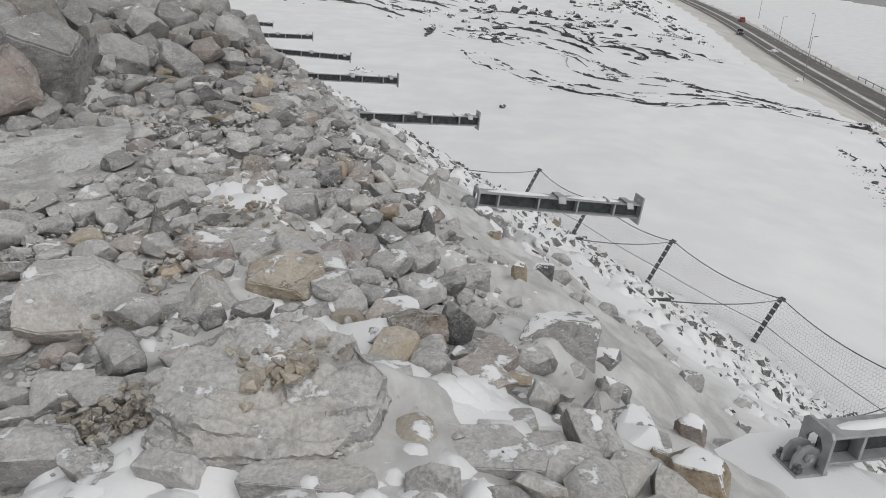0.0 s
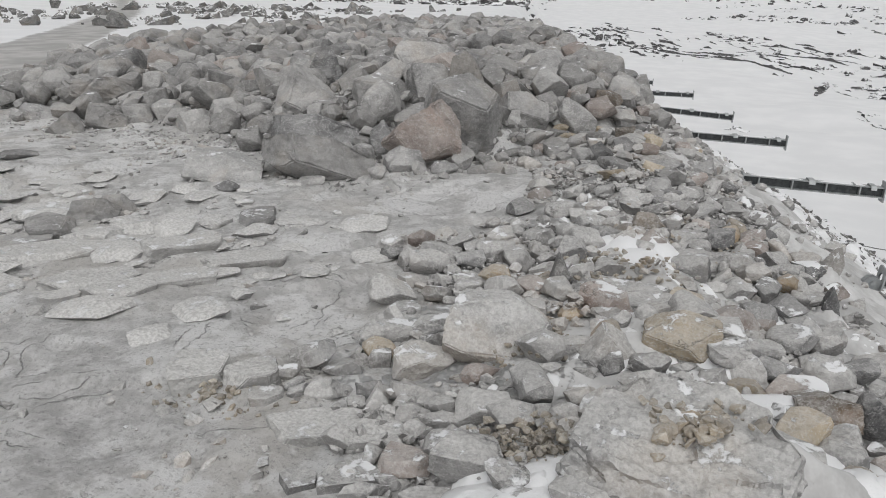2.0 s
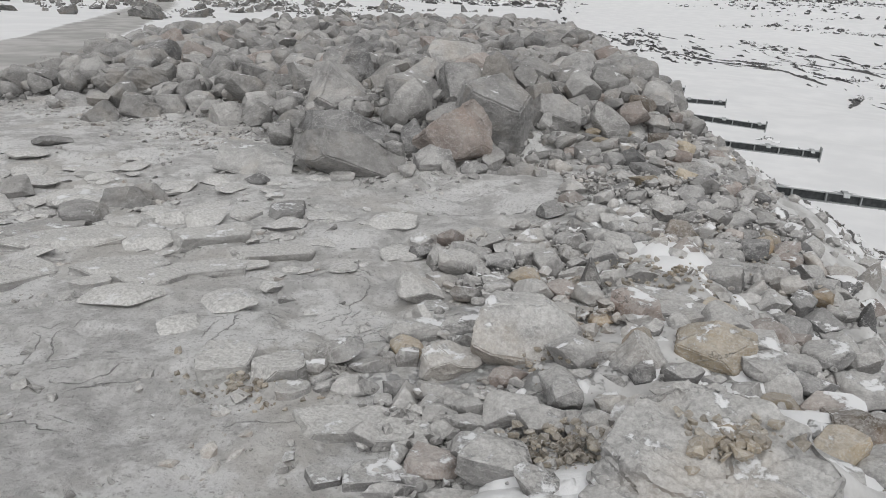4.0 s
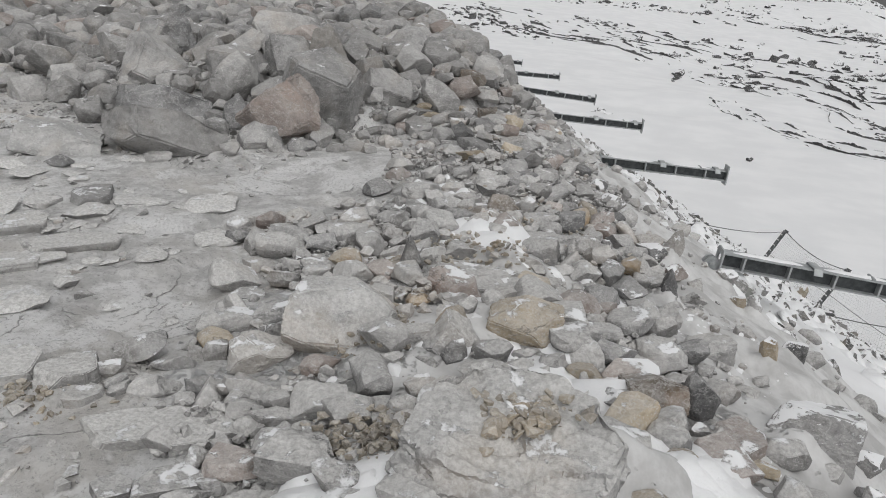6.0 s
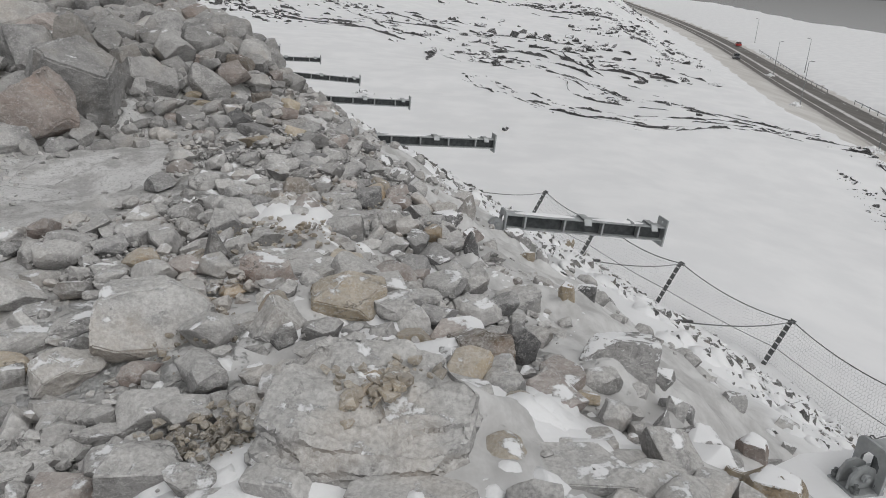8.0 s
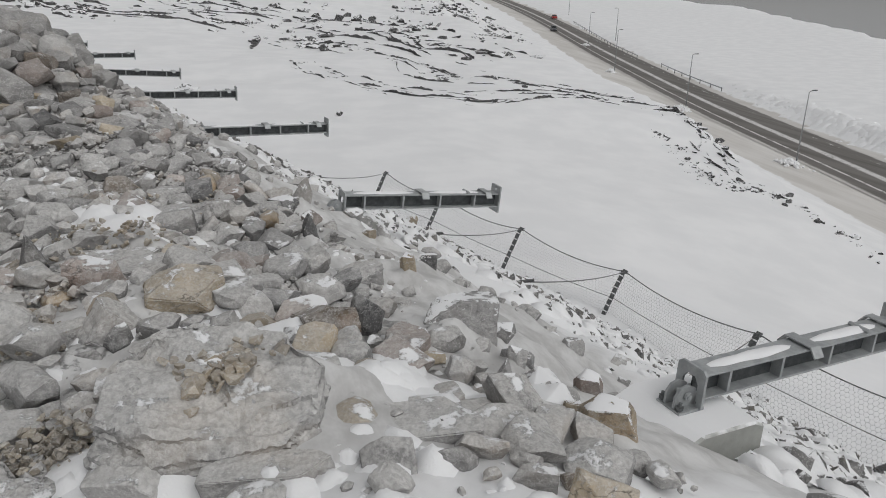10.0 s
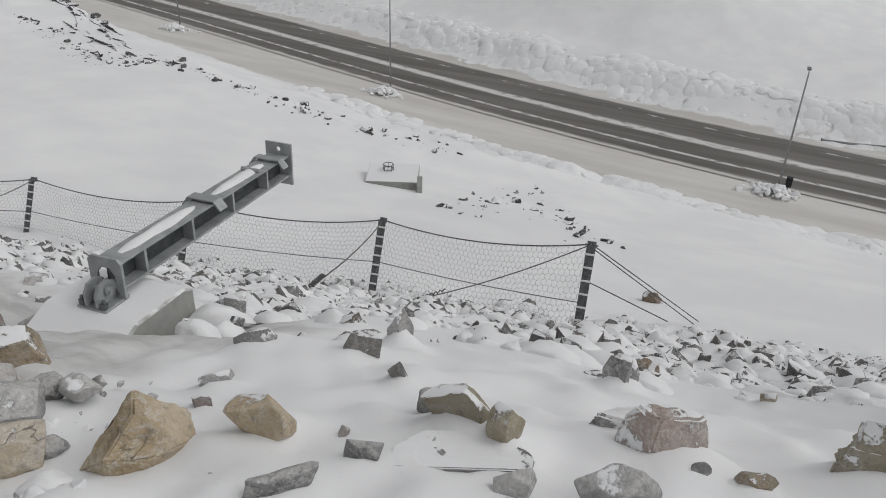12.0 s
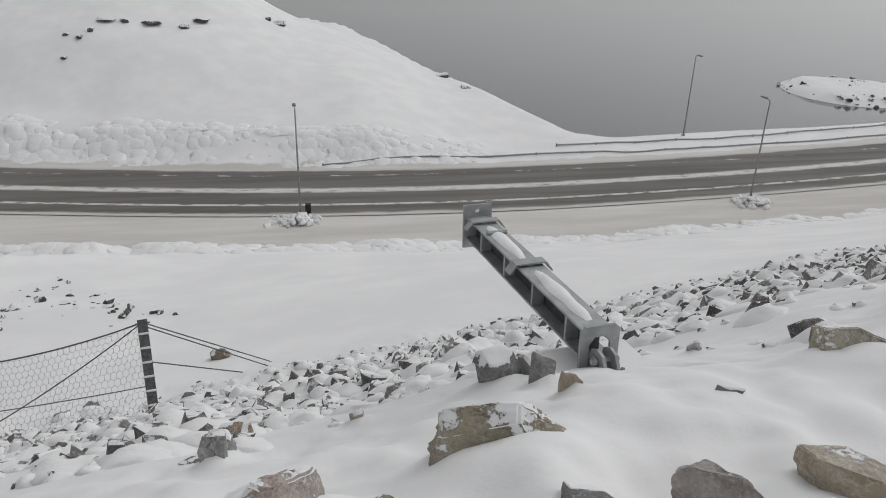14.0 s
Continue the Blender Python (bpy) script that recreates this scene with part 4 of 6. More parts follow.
boulder(-8.41, 10.77, 0.57, 0.43, 0.33, 37, "pale")
boulder(-8.83, 9.86, 0.50, 0.37, 0.27, 41, "pale")
boulder(-10.98, 9.32, 0.61, 0.45, 0.18, 49, "grey")
boulder(-9.43, 11.14, 0.70, 0.53, 0.29, 39, "pale")
boulder(-9.96, 10.44, 0.49, 0.37, 0.20, 43, "pale")
boulder(-5.79, 5.26, 0.45, 0.34, 0.21, 47, "grey")
boulder(-5.81, 4.75, 0.43, 0.32, 0.16, 50, "grey")
boulder(-6.99, 5.02, 0.34, 0.26, 0.19, 53, "pale")
boulder(-5.78, 5.55, 0.33, 0.25, 0.20, 45, "pale")
boulder(-5.86, 4.35, 0.70, 0.44, 0.07, 52, "pale", shape="p")
boulder(-5.13, 6.42, 0.25, 0.19, 0.12, 37, "dark")
boulder(-4.21, 5.62, 0.33, 0.43, 0.07, 35, "grey", shape="p")
boulder(-8.55, 6.81, 0.42, 0.32, 0.10, 51, "grey")
boulder(-6.31, 8.70, 0.23, 0.17, 0.20, 35, "grey")
boulder(-4.44, 3.85, 0.66, 0.35, 0.06, 48, "plate", shape="p")
boulder(-5.06, 3.56, 0.39, 0.50, 0.07, 54, "plate", shape="p")
boulder(-4.41, 3.56, 0.27, 0.19, 0.04, 50, "plate", shape="p")
boulder(-3.96, 4.17, 0.63, 0.33, 0.06, 42, "plate", shape="p")
boulder(-4.12, 3.80, 0.49, 0.29, 0.05, 46, "plate", shape="p")
boulder(-5.34, 4.29, 1.31, 0.45, 0.07, 50, "plate", shape="p")
boulder(-4.36, 4.72, 0.68, 0.38, 0.06, 41, "plate", shape="p")
boulder(-3.75, 4.69, 0.70, 0.32, 0.06, 37, "plate", shape="p")
boulder(-2.81, 3.01, 0.34, 0.34, 0.07, 40, "plate", shape="p")
boulder(-2.48, 3.03, 0.30, 0.23, 0.06, 36, "plate", shape="p")
boulder(-2.32, 2.93, 0.19, 0.15, 0.04, 35, "pale", shape="p")
boulder(-2.35, 3.13, 0.20, 0.10, 0.08, 34, "grey")
boulder(-2.05, 3.09, 0.25, 0.16, 0.13, 30, "pale")
boulder(-2.18, 3.01, 0.13, 0.07, 0.05, 33, "grey")
boulder(-2.24, 3.06, 0.11, 0.06, 0.05, 33, "grey")
boulder(-2.10, 3.35, 0.23, 0.12, 0.09, 29, "grey")
boulder(-1.92, 2.79, 0.61, 0.28, 0.07, 31, "plate", shape="p")
boulder(-1.62, 2.80, 0.29, 0.23, 0.06, 26, "plate", shape="p")
boulder(-1.59, 2.46, 0.26, 0.19, 0.05, 28, "grey", shape="p")
boulder(-1.80, 2.37, 0.16, 0.15, 0.04, 33, "grey", shape="p")
boulder(-1.46, 2.35, 0.24, 0.07, 0.08, 27, "grey")
boulder(-1.41, 2.46, 0.12, 0.07, 0.07, 25, "grey")
boulder(-1.83, 3.13, 0.14, 0.11, 0.11, 27, "dark")
boulder(-1.75, 3.06, 0.15, 0.11, 0.12, 26, "pale", shape="w")
boulder(-1.18, 2.35, 0.24, 0.13, 0.04, 21, "pale", shape="p")
boulder(-4.18, 3.90, 0.44, 0.19, 0.04, 45, "pale", shape="p")
boulder(-2.06, 3.82, 0.35, 0.21, 0.14, 28, "pale")
boulder(-1.77, 3.94, 0.29, 0.18, 0.13, 24, "grey")
boulder(-1.33, 3.73, 0.61, 0.40, 0.30, 19, "slab", shape="s")
boulder(-1.68, 3.46, 0.33, 0.22, 0.17, 26, "pale", shape="r")
boulder(-1.59, 3.16, 0.27, 0.11, 0.09, 27, "grey")
boulder(-1.95, 3.50, 0.13, 0.10, 0.11, 29, "grey")
boulder(-2.05, 3.48, 0.09, 0.07, 0.09, 31, "grey")
boulder(-2.36, 3.63, 0.08, 0.06, 0.05, 33, "dark")
boulder(-1.68, 3.69, 0.13, 0.10, 0.09, 24, "dark")
boulder(-1.56, 3.59, 0.09, 0.07, 0.08, 23, "grey")
boulder(-1.31, 3.37, 0.20, 0.12, 0.10, 21, "red")
boulder(-1.33, 3.21, 0.17, 0.06, 0.05, 22, "pale")
boulder(-1.38, 3.02, 0.15, 0.10, 0.08, 25, "pale")
boulder(-1.10, 2.73, 0.10, 0.07, 0.10, 22, "grey")
boulder(-1.51, 2.96, 0.18, 0.12, 0.11, 27, "pale")
boulder(-1.34, 2.96, 0.19, 0.11, 0.03, 24, "tan", shape="p")
boulder(-0.84, 2.77, 0.08, 0.06, 0.06, 16, "tan")
boulder(-0.89, 2.65, 0.11, 0.05, 0.05, 18, "tan")
boulder(-0.76, 2.50, 0.17, 0.15, 0.04, 16, "tan", shape="p")
boulder(-0.99, 2.63, 0.09, 0.04, 0.04, 20, "grey")
boulder(-1.37, 2.78, 0.07, 0.05, 0.05, 26, "grey")
boulder(-2.28, 4.76, 0.21, 0.16, 0.09, 26, "pale")
boulder(-1.90, 4.87, 0.29, 0.15, 0.08, 21, "grey")
boulder(-2.05, 4.75, 0.12, 0.09, 0.12, 23, "pale")
boulder(-2.13, 4.26, 0.21, 0.18, 0.04, 27, "grey", shape="p")
boulder(-0.37, 4.00, 0.46, 0.32, 0.23, 4, "tan")
boulder(-0.72, 3.68, 0.31, 0.22, 0.17, 10, "grey", shape="w")
boulder(-0.67, 3.56, 0.14, 0.11, 0.12, 10, "dark")
boulder(-0.50, 3.61, 0.23, 0.15, 0.12, 7, "grey")
boulder(-0.55, 3.51, 0.11, 0.08, 0.06, 8, "grey")
boulder(-0.18, 3.69, 0.15, 0.12, 0.09, 1, "pale")
boulder(-0.01, 3.67, 0.19, 0.13, 0.10, -1, "tan")
boulder(-0.35, 3.80, 0.15, 0.08, 0.06, 4, "grey")
boulder(0.21, 3.73, 0.27, 0.19, 0.15, -5, "red")
boulder(0.31, 3.54, 0.31, 0.21, 0.17, -7, "brown")
boulder(0.53, 3.57, 0.18, 0.13, 0.24, -11, "dark")
boulder(-1.23, 4.79, 0.18, 0.13, 0.25, 14, "dark", shape="w")
boulder(-1.10, 4.94, 0.20, 0.15, 0.12, 12, "pale")
boulder(-0.97, 4.69, 0.16, 0.12, 0.12, 11, "grey")
boulder(-0.71, 4.59, 0.39, 0.32, 0.07, 8, "pale", shape="p")
boulder(-1.01, 4.24, 0.17, 0.12, 0.07, 13, "tan")
boulder(-1.06, 4.01, 0.14, 0.11, 0.11, 14, "pale")
boulder(-0.80, 4.23, 0.16, 0.12, 0.09, 10, "pale")
boulder(-0.71, 4.08, 0.14, 0.11, 0.11, 9, "grey")
boulder(-0.91, 3.73, 0.27, 0.10, 0.07, 13, "grey")
boulder(-0.79, 3.51, 0.13, 0.08, 0.06, 12, "grey")
boulder(-0.39, 5.71, 0.49, 0.27, 0.14, 3, "grey")
boulder(-0.82, 6.31, 0.24, 0.18, 0.14, 7, "brown")
boulder(-0.41, 7.26, 0.38, 0.29, 0.13, 3, "grey")
boulder(-0.42, 5.52, 0.28, 0.21, 0.15, 3, "grey")
boulder(0.11, 7.32, 0.25, 0.19, 0.15, -2, "dark")
boulder(0.63, 6.66, 0.18, 0.14, 0.21, -6, "grey", shape="w")
boulder(0.53, 5.51, 0.15, 0.11, 0.18, -7, "dark", shape="w")
boulder(0.70, 4.60, 0.31, 0.22, 0.14, -10, "grey")
boulder(1.26, 6.72, 0.15, 0.11, 0.09, -12, "tan")
boulder(0.28, 6.11, 0.23, 0.17, 0.11, -4, "grey")
boulder(0.07, 6.14, 0.10, 0.07, 0.07, -2, "dark")
boulder(1.28, 7.57, 0.24, 0.18, 0.11, -11, "grey")
boulder(1.42, 6.75, 0.12, 0.09, 0.14, -13, "grey")
boulder(1.40, 5.32, 0.16, 0.12, 0.11, -16, "dark")
boulder(1.10, 4.78, 0.11, 0.08, 0.12, -15, "tan")
boulder(0.08, 5.00, 0.11, 0.08, 0.09, -2, "dark")
boulder(0.07, 4.64, 0.18, 0.14, 0.10, -2, "red")
boulder(0.03, 4.20, 0.27, 0.14, 0.10, -2, "grey")
boulder(0.28, 4.14, 0.19, 0.14, 0.03, -6, "grey", shape="p")
boulder(-0.89, 7.60, 0.31, 0.23, 0.13, 6, "grey")
boulder(-0.75, 7.50, 0.28, 0.21, 0.12, 5, "dark")
boulder(-0.84, 6.84, 0.28, 0.21, 0.11, 6, "grey")
boulder(-1.00, 8.85, 0.45, 0.34, 0.15, 6, "grey")
boulder(-1.42, 8.38, 0.37, 0.28, 0.13, 9, "grey")
boulder(-1.50, 9.56, 0.31, 0.24, 0.17, 9, "dark")
boulder(-0.89, 5.18, 0.24, 0.14, 0.07, 9, "grey")
boulder(-0.49, 5.16, 0.25, 0.15, 0.08, 5, "pale")
boulder(0.56, 6.61, 0.10, 0.07, 0.09, -6, "grey")
boulder(0.70, 3.39, 0.22, 0.36, 0.07, -17, "red", shape="p")
boulder(1.12, 3.74, 0.41, 0.31, 0.24, -21, "grey")
boulder(1.43, 3.94, 0.23, 0.15, 0.11, -24, "grey")
boulder(1.08, 3.05, 0.11, 0.08, 0.11, -25, "grey", shape="w")
boulder(1.27, 3.29, 0.11, 0.08, 0.11, -26, "grey")
boulder(2.38, 4.66, 0.19, 0.13, 0.10, -30, "grey", shape="r")
boulder(1.70, 3.25, 0.16, 0.11, 0.15, -33, "red")
boulder(1.40, 2.58, 0.27, 0.16, 0.16, -35, "tan")
boulder(0.78, 3.26, 0.15, 0.07, 0.06, -19, "tan")
boulder(0.48, 2.47, 0.49, 0.29, 0.07, -18, "grey", shape="p")
boulder(-0.12, 2.23, 0.43, 0.17, 0.05, -5, "slab", shape="p")
boulder(0.28, 2.18, 0.22, 0.12, 0.13, -16, "grey")
boulder(0.52, 2.16, 0.18, 0.08, 0.08, -22, "dark")
boulder(0.77, 2.10, 0.12, 0.07, 0.07, -28, "grey")
boulder(-0.78, 4.75, 0.56, 0.29, 0.06, 6, "grey", shape="p")
boulder(-1.32, 2.93, 0.29, 0.09, 0.08, 19, "pale")
boulder(-1.35, 3.16, 0.17, 0.08, 0.02, 18, "pale", shape="p")
boulder(-1.73, 3.93, 0.14, 0.11, 0.09, 20, "dark")
boulder(-1.55, 3.55, 0.12, 0.09, 0.11, 20, "grey")
boulder(2.80, 3.99, 0.09, 0.05, 0.05, -39, "grey")
boulder(2.67, 4.35, 0.10, 0.07, 0.06, -35, "grey")
boulder(1.37, 2.68, 0.29, 0.12, 0.11, -28, "tan")
boulder(0.92, 1.83, 0.22, 0.15, 0.18, -29, "tan")
boulder(0.91, 2.01, 0.07, 0.05, 0.08, -26, "brown")
boulder(1.02, 1.77, 0.10, 0.07, 0.08, -32, "grey")
boulder(1.11, 1.48, 0.32, 0.16, 0.20, -39, "peak", shape="w")
boulder(1.33, 1.23, 0.20, 0.11, 0.13, -49, "peak")
boulder(1.68, 1.77, 0.13, 0.05, 0.06, -45, "grey")
boulder(1.45, 1.60, 0.06, 0.04, 0.05, -44, "red")
boulder(1.10, 0.97, 0.19, 0.05, 0.07, -51, "grey")
boulder(1.67, 0.74, 0.23, 0.12, 0.15, -68, "olive")
boulder(1.61, 0.57, 0.11, 0.08, 0.13, -72, "olive")
boulder(1.34, 0.88, 0.11, 0.04, 0.06, -59, "grey")
boulder(1.51, 0.66, 0.39, 0.16, 0.05, -68, "grey", shape="p")
boulder(1.41, 0.46, 0.11, 0.07, 0.09, -74, "grey")
boulder(1.97, 0.19, 0.31, 0.15, 0.18, -86, "red", shape="r")
boulder(1.47, 0.21, 0.21, 0.09, 0.12, -84, "grey", shape="r")
boulder(3.50, 0.59, 0.16, 0.12, 0.14, -81, "grey")
boulder(4.38, 0.58, 0.15, 0.10, 0.10, -83, "brown")
boulder(2.96, 1.72, 0.13, 0.10, 0.15, -61, "grey", shape="w")
boulder(2.33, 1.54, 0.16, 0.11, 0.12, -58, "grey")
boulder(3.39, 2.33, 0.14, 0.08, 0.07, -56, "brown")
boulder(2.05, 1.19, 0.07, 0.05, 0.09, -61, "grey")
boulder(2.17, 1.99, 0.22, 0.10, 0.10, -49, "grey", shape="r")
boulder(0.75, 1.98, 0.15, 0.09, 0.09, -23, "grey")
boulder(1.30, 3.34, 0.18, 0.09, 0.07, -22, "dark")
boulder(1.88, 0.05, 0.07, 0.05, 0.07, -90, "dark")
boulder(1.91, -0.10, 0.12, 0.05, 0.06, -94, "tan")
boulder(3.37, 0.73, 0.11, 0.05, 0.05, -79, "grey")
boulder(14.58, 2.13, 0.47, 0.26, 0.22, -82, "brown")
boulder(2.23, -0.59, 0.53, 0.17, 0.20, -107, "olive")
boulder(1.75, -1.19, 0.39, 0.15, 0.18, -127, "red")
boulder(1.82, -1.65, 0.33, 0.13, 0.14, -135, "tan")
boulder(2.93, -2.54, 0.34, 0.19, 0.15, -133, "olive")
boulder(2.09, 0.27, 0.32, 0.09, 0.12, -84, "grey", shape="r")
boulder(1.75, -0.74, 0.21, 0.08, 0.11, -116, "dark")
boulder(3.62, -0.94, 0.26, 0.18, 0.18, -106, "dark", shape="r")
boulder(3.21, -1.06, 0.13, 0.09, 0.16, -110, "grey")
boulder(3.25, 0.59, 0.13, 0.10, 0.16, -80, "grey")
boulder(4.32, 0.64, 0.20, 0.10, 0.11, -82, "brown")
boulder(2.88, -1.08, 0.10, 0.08, 0.09, -112, "tan")
boulder(3.38, 0.74, 0.12, 0.04, 0.05, -78, "grey")
boulder(2.57, -1.68, 0.12, 0.04, 0.03, -125, "grey")
boulder(4.25, -2.52, 0.10, 0.07, 0.08, -122, "grey", shape="r")
boulder(6.54, -5.26, 0.36, 0.16, 0.09, -130, "grey")
boulder(6.39, 0.37, 0.11, 0.08, 0.09, -87, "dark")
boulder(3.94, -0.16, 0.09, 0.06, 0.07, -93, "tan")
boulder(4.06, 14.86, 0.28, 0.21, 0.16, -16, "tan")
boulder(-1.60, 10.34, 0.27, 0.20, 0.17, 7, "brown")
boulder(-1.69, 8.95, 0.31, 0.23, 0.21, 9, "dark")
boulder(-7.21, 16.04, 0.97, 0.73, 0.69, 23, "pale")
boulder(-11.61, 15.66, 0.79, 0.59, 0.46, 36, "grey")
boulder(-13.05, 15.00, 0.58, 0.44, 0.41, 40, "grey")
boulder(-9.21, 13.10, 0.53, 0.40, 0.50, 34, "grey")
boulder(-8.89, 21.65, 1.71, 1.03, 0.47, 22, "slab")
boulder(-6.89, 19.55, 0.69, 0.52, 0.51, 19, "grey")
boulder(-2.08, 11.56, 0.44, 0.33, 0.23, 9, "brown")
boulder(-0.15, 65.37, 0.75, 0.70, 0.46, -0, "black")
boulder(-0.87, 64.71, 0.54, 0.51, 0.25, 0, "black")
boulder(0.36, 63.86, 0.77, 0.72, 0.23, -1, "black")
boulder(9.38, 50.46, 0.44, 0.41, 0.53, -11, "black")
boulder(8.52, 100.55, 1.57, 1.47, 1.05, -5, "black")
boulder(13.67, 93.71, 1.02, 0.96, 1.11, -8, "black")
boulder(15.24, 89.41, 1.08, 1.02, 1.32, -10, "black")
boulder(83.03, 23.42, 0.62, 0.58, 0.44, -74, "black")
boulder(82.33, 22.00, 0.72, 0.67, 0.62, -75, "black")
boulder(83.67, 21.19, 0.62, 0.58, 0.74, -76, "black")
boulder(86.46, 20.20, 1.80, 1.69, 0.51, -77, "black")
boulder(86.52, 18.44, 0.74, 0.70, 0.65, -78, "black")
boulder(87.30, 16.04, 2.02, 1.89, 0.57, -80, "black")
boulder(87.53, 12.70, 1.06, 0.99, 0.82, -82, "black")
boulder(90.05, 11.20, 1.95, 1.83, 0.78, -83, "black")
boulder(79.62, 23.00, 0.60, 0.56, 0.51, -74, "black")
boulder(98.44, 2.95, 1.53, 1.44, 0.89, -88, "black")
boulder(98.20, 4.26, 0.59, 0.55, 0.72, -88, "black")
boulder(94.93, -16.95, 1.52, 1.42, 0.73, -100, "black")
boulder(89.20, -18.79, 1.11, 1.04, 0.56, -102, "black")


def strew_all():
    rng = np.random.default_rng(7)
    # the tipped pile, packed with stones of every size; the largest are things of their own
    def single(p, sizes, n, label, category, group, tones, tall):
        for (x, y), size in zip(p[:n], sizes[:n]):
            zone = zone_at(x, y)
            ob = new("stone", rock_mesh("r" if r.random() < 0.25 else "b", r.randrange(12), 3, r.choice(tones), zone))
            high = size * r.uniform(*tall)
            ob.matrix_world = pose(x, y, ground_z(x, y) + 0.38 * high + (0.1 * pile_mask(x, y)), r.uniform(-14, 14), r.uniform(-14, 14), r.uniform(0, 360)) @ Matrix.Diagonal((size * r.uniform(0.95, 1.3), size * r.uniform(0.75, 1.0), high, 1))
            tagged(ob, label, category, group)
            if zone == "crest":
                DRIFTS.append((x, y, size, 0.04 * high))

    r = random.Random(23)
    p, size = packed(rng, 26000, -17, 3, 7.3, 25, 0.10, 0.62, 3.2, lambda x, y: pile_mask(x, y) ** 0.7, 0.74, TAKEN)
    single(p, size, 140, "pale grey broken stone in the dusty rubble pile", "stone", "stones of the rubble pile", ("grey", "pale", "pale", "pale", "grey", "dark", "red"), (0.6, 0.95))
    n = len(p)
    strew("pile_stones", p[140:], size[140:], rng.uniform(0.6, 0.95, n - 140), rng, RUBBLE_DUSTY, "pile of pale grey dusty broken stones", "rubble", 0.2, rng.uniform(0.0, 0.14, n - 140), level=2)
    p = sow(rng, 9000, -17, 3, 7.3, 25, lambda x, y: pile_mask(x, y) ** 0.7)
    n = len(p)
    strew("pile_grit", p, sizes_of(rng, n, 0.04, 0.13, 2.0), rng.uniform(0.6, 0.95, n), rng, RUBBLE_DUSTY, "small grey stones filling the rubble pile", "rubble", 0.2, rng.uniform(-0.02, 0.12, n))
    p, size = packed(rng, 9000, -18, 1, 23, 42, 0.14, 0.7, 2.6, pile_mask, 0.7)
    n = len(p)
    strew("pile_stones_beyond", p, size, rng.uniform(0.5, 0.95, n), rng, RUBBLE_DUSTY, "far end of the pale grey rubble pile", "rubble", 0.25, rng.uniform(-0.03, 0.12, n), level=2)
    # scatter of chips over the level ground, in drifts and bands
    p = sow(rng, 30000, -13, 1.2, 0.8, 11, lambda x, y: (0.012 + 0.45 * left_plates(x, y) + 0.5 * (bumps(x, y, 1.1, 51) > 0.45) * (bumps(x, y, 0.45, 52) > 0.0) + 0.6 * step(y + 0.25 * x, 5.2, 6.4) * (1 - step(x, -4.2, -3.0))) * (1 - pile_mask(x, y)))
    n = len(p)
    strew("ground_chips", p, sizes_of(rng, n, 0.012, 0.10, 3.4), rng.uniform(0.3, 0.7, n), rng, RUBBLE_PATCHY, "grey stone chips frozen into the dusty ground", "gravel", 0.42)
    # flat plates in the frozen crust, edge to edge
    p, size = packed(rng, 5200, -12, 0.2, 2.6, 8.5, 0.10, 0.55, 2.4, lambda x, y: np.clip(0.9 * left_plates(x, y), 0, 1) * (1 - pile_mask(x, y)), 0.82, TAKEN)
    n = len(p)
    strew("crust_plates", p, size, rng.uniform(0.16, 0.3, n), rng, CRUST, "flat grey rock plates bedded in frozen dust", "rubble", 0.3, None, None, 0.14, level=3)
    # the berm's crest: stones packed side by side with snow and dust pooled between
    p, size = packed(rng, 46000, -4.5, 3.0, 0.9, 13, 0.035, 0.28, 3.4, lambda x, y: crest_zone(x, y) * np.clip(0.75 + 1.0 * heaped(x, y), 0.1, 0.95) * (1 - 0.75 * step(y, 6.3, 7.5)), 0.74, TAKEN)
    single(p, size, 160, "grey angular stone packed into the berm's crest", "stone", "stones along the berm", ("grey", "grey", "pale", "pale", "pale", "tan", "red", "dark"), (0.5, 0.8))
    n = len(p) - 160
    strew("crest_stones", p[160:], size[160:], rng.uniform(0.5, 0.85, n), rng, RUBBLE_PATCHY, "grey broken stones along the berm with snow between", "rubble", 0.1, np.clip(0.25 + heaped(p[160:, 0], p[160:, 1]), 0, 0.7) * rng.uniform(0, 0.05, n), level=3)
    p = sow(rng, 42000, -4.5, 3.0, 0.9, 9, lambda x, y: crest_zone(x, y) * np.clip(0.35 + 1.2 * heaped(x, y), 0.02, 0.95))
    n = len(p)
    strew("crest_grit", p, sizes_of(rng, n, 0.012, 0.065, 1.5), rng.uniform(0.5, 0.9, n), rng, RUBBLE_PATCHY, "small broken stones between the rocks of the berm", "gravel", 0.1, rng.uniform(0.0, 0.06, n))
    # gravelly flank of the pile down to the posts
    p, size = packed(rng, 16000, -9, 3.5, 7.5, 36, 0.05, 0.34, 3.0, lambda x, y: (1 - pile_mask(x, y)) * step(across(x, y)[0], -3.0, -1.5) * (1 - step(across(x, y)[0], 1.8, 3.2)) * (0.12 * step(y, 7.5, 8.5) + 0.88 * step(y - 1.6 * across(x, y)[0], 9.0, 12.0)), 0.74, TAKEN)
    n = len(p)
    strew("flank_stones", p, size, rng.uniform(0.5, 0.95, n), rng, RUBBLE_DUSTY, "grey gravelly stones on the flank of the pile", "rubble", 0.3, level=2)
    # the outer slope under snow
    p, size = packed(rng, 80000, -8, 16, -28, 34, 0.05, 0.26, 3.4, lambda x, y: step(across(x, y)[0], 2.6, 3.8) * (1 - step(across(x, y)[0], 11.5, 13)) * np.clip(0.10 + 0.75 * step(across(x, y)[0], 3.5, 6) + 0.3 * bumps(x, y, 1.4, 55), 0.03, 1), 0.8, TAKEN)
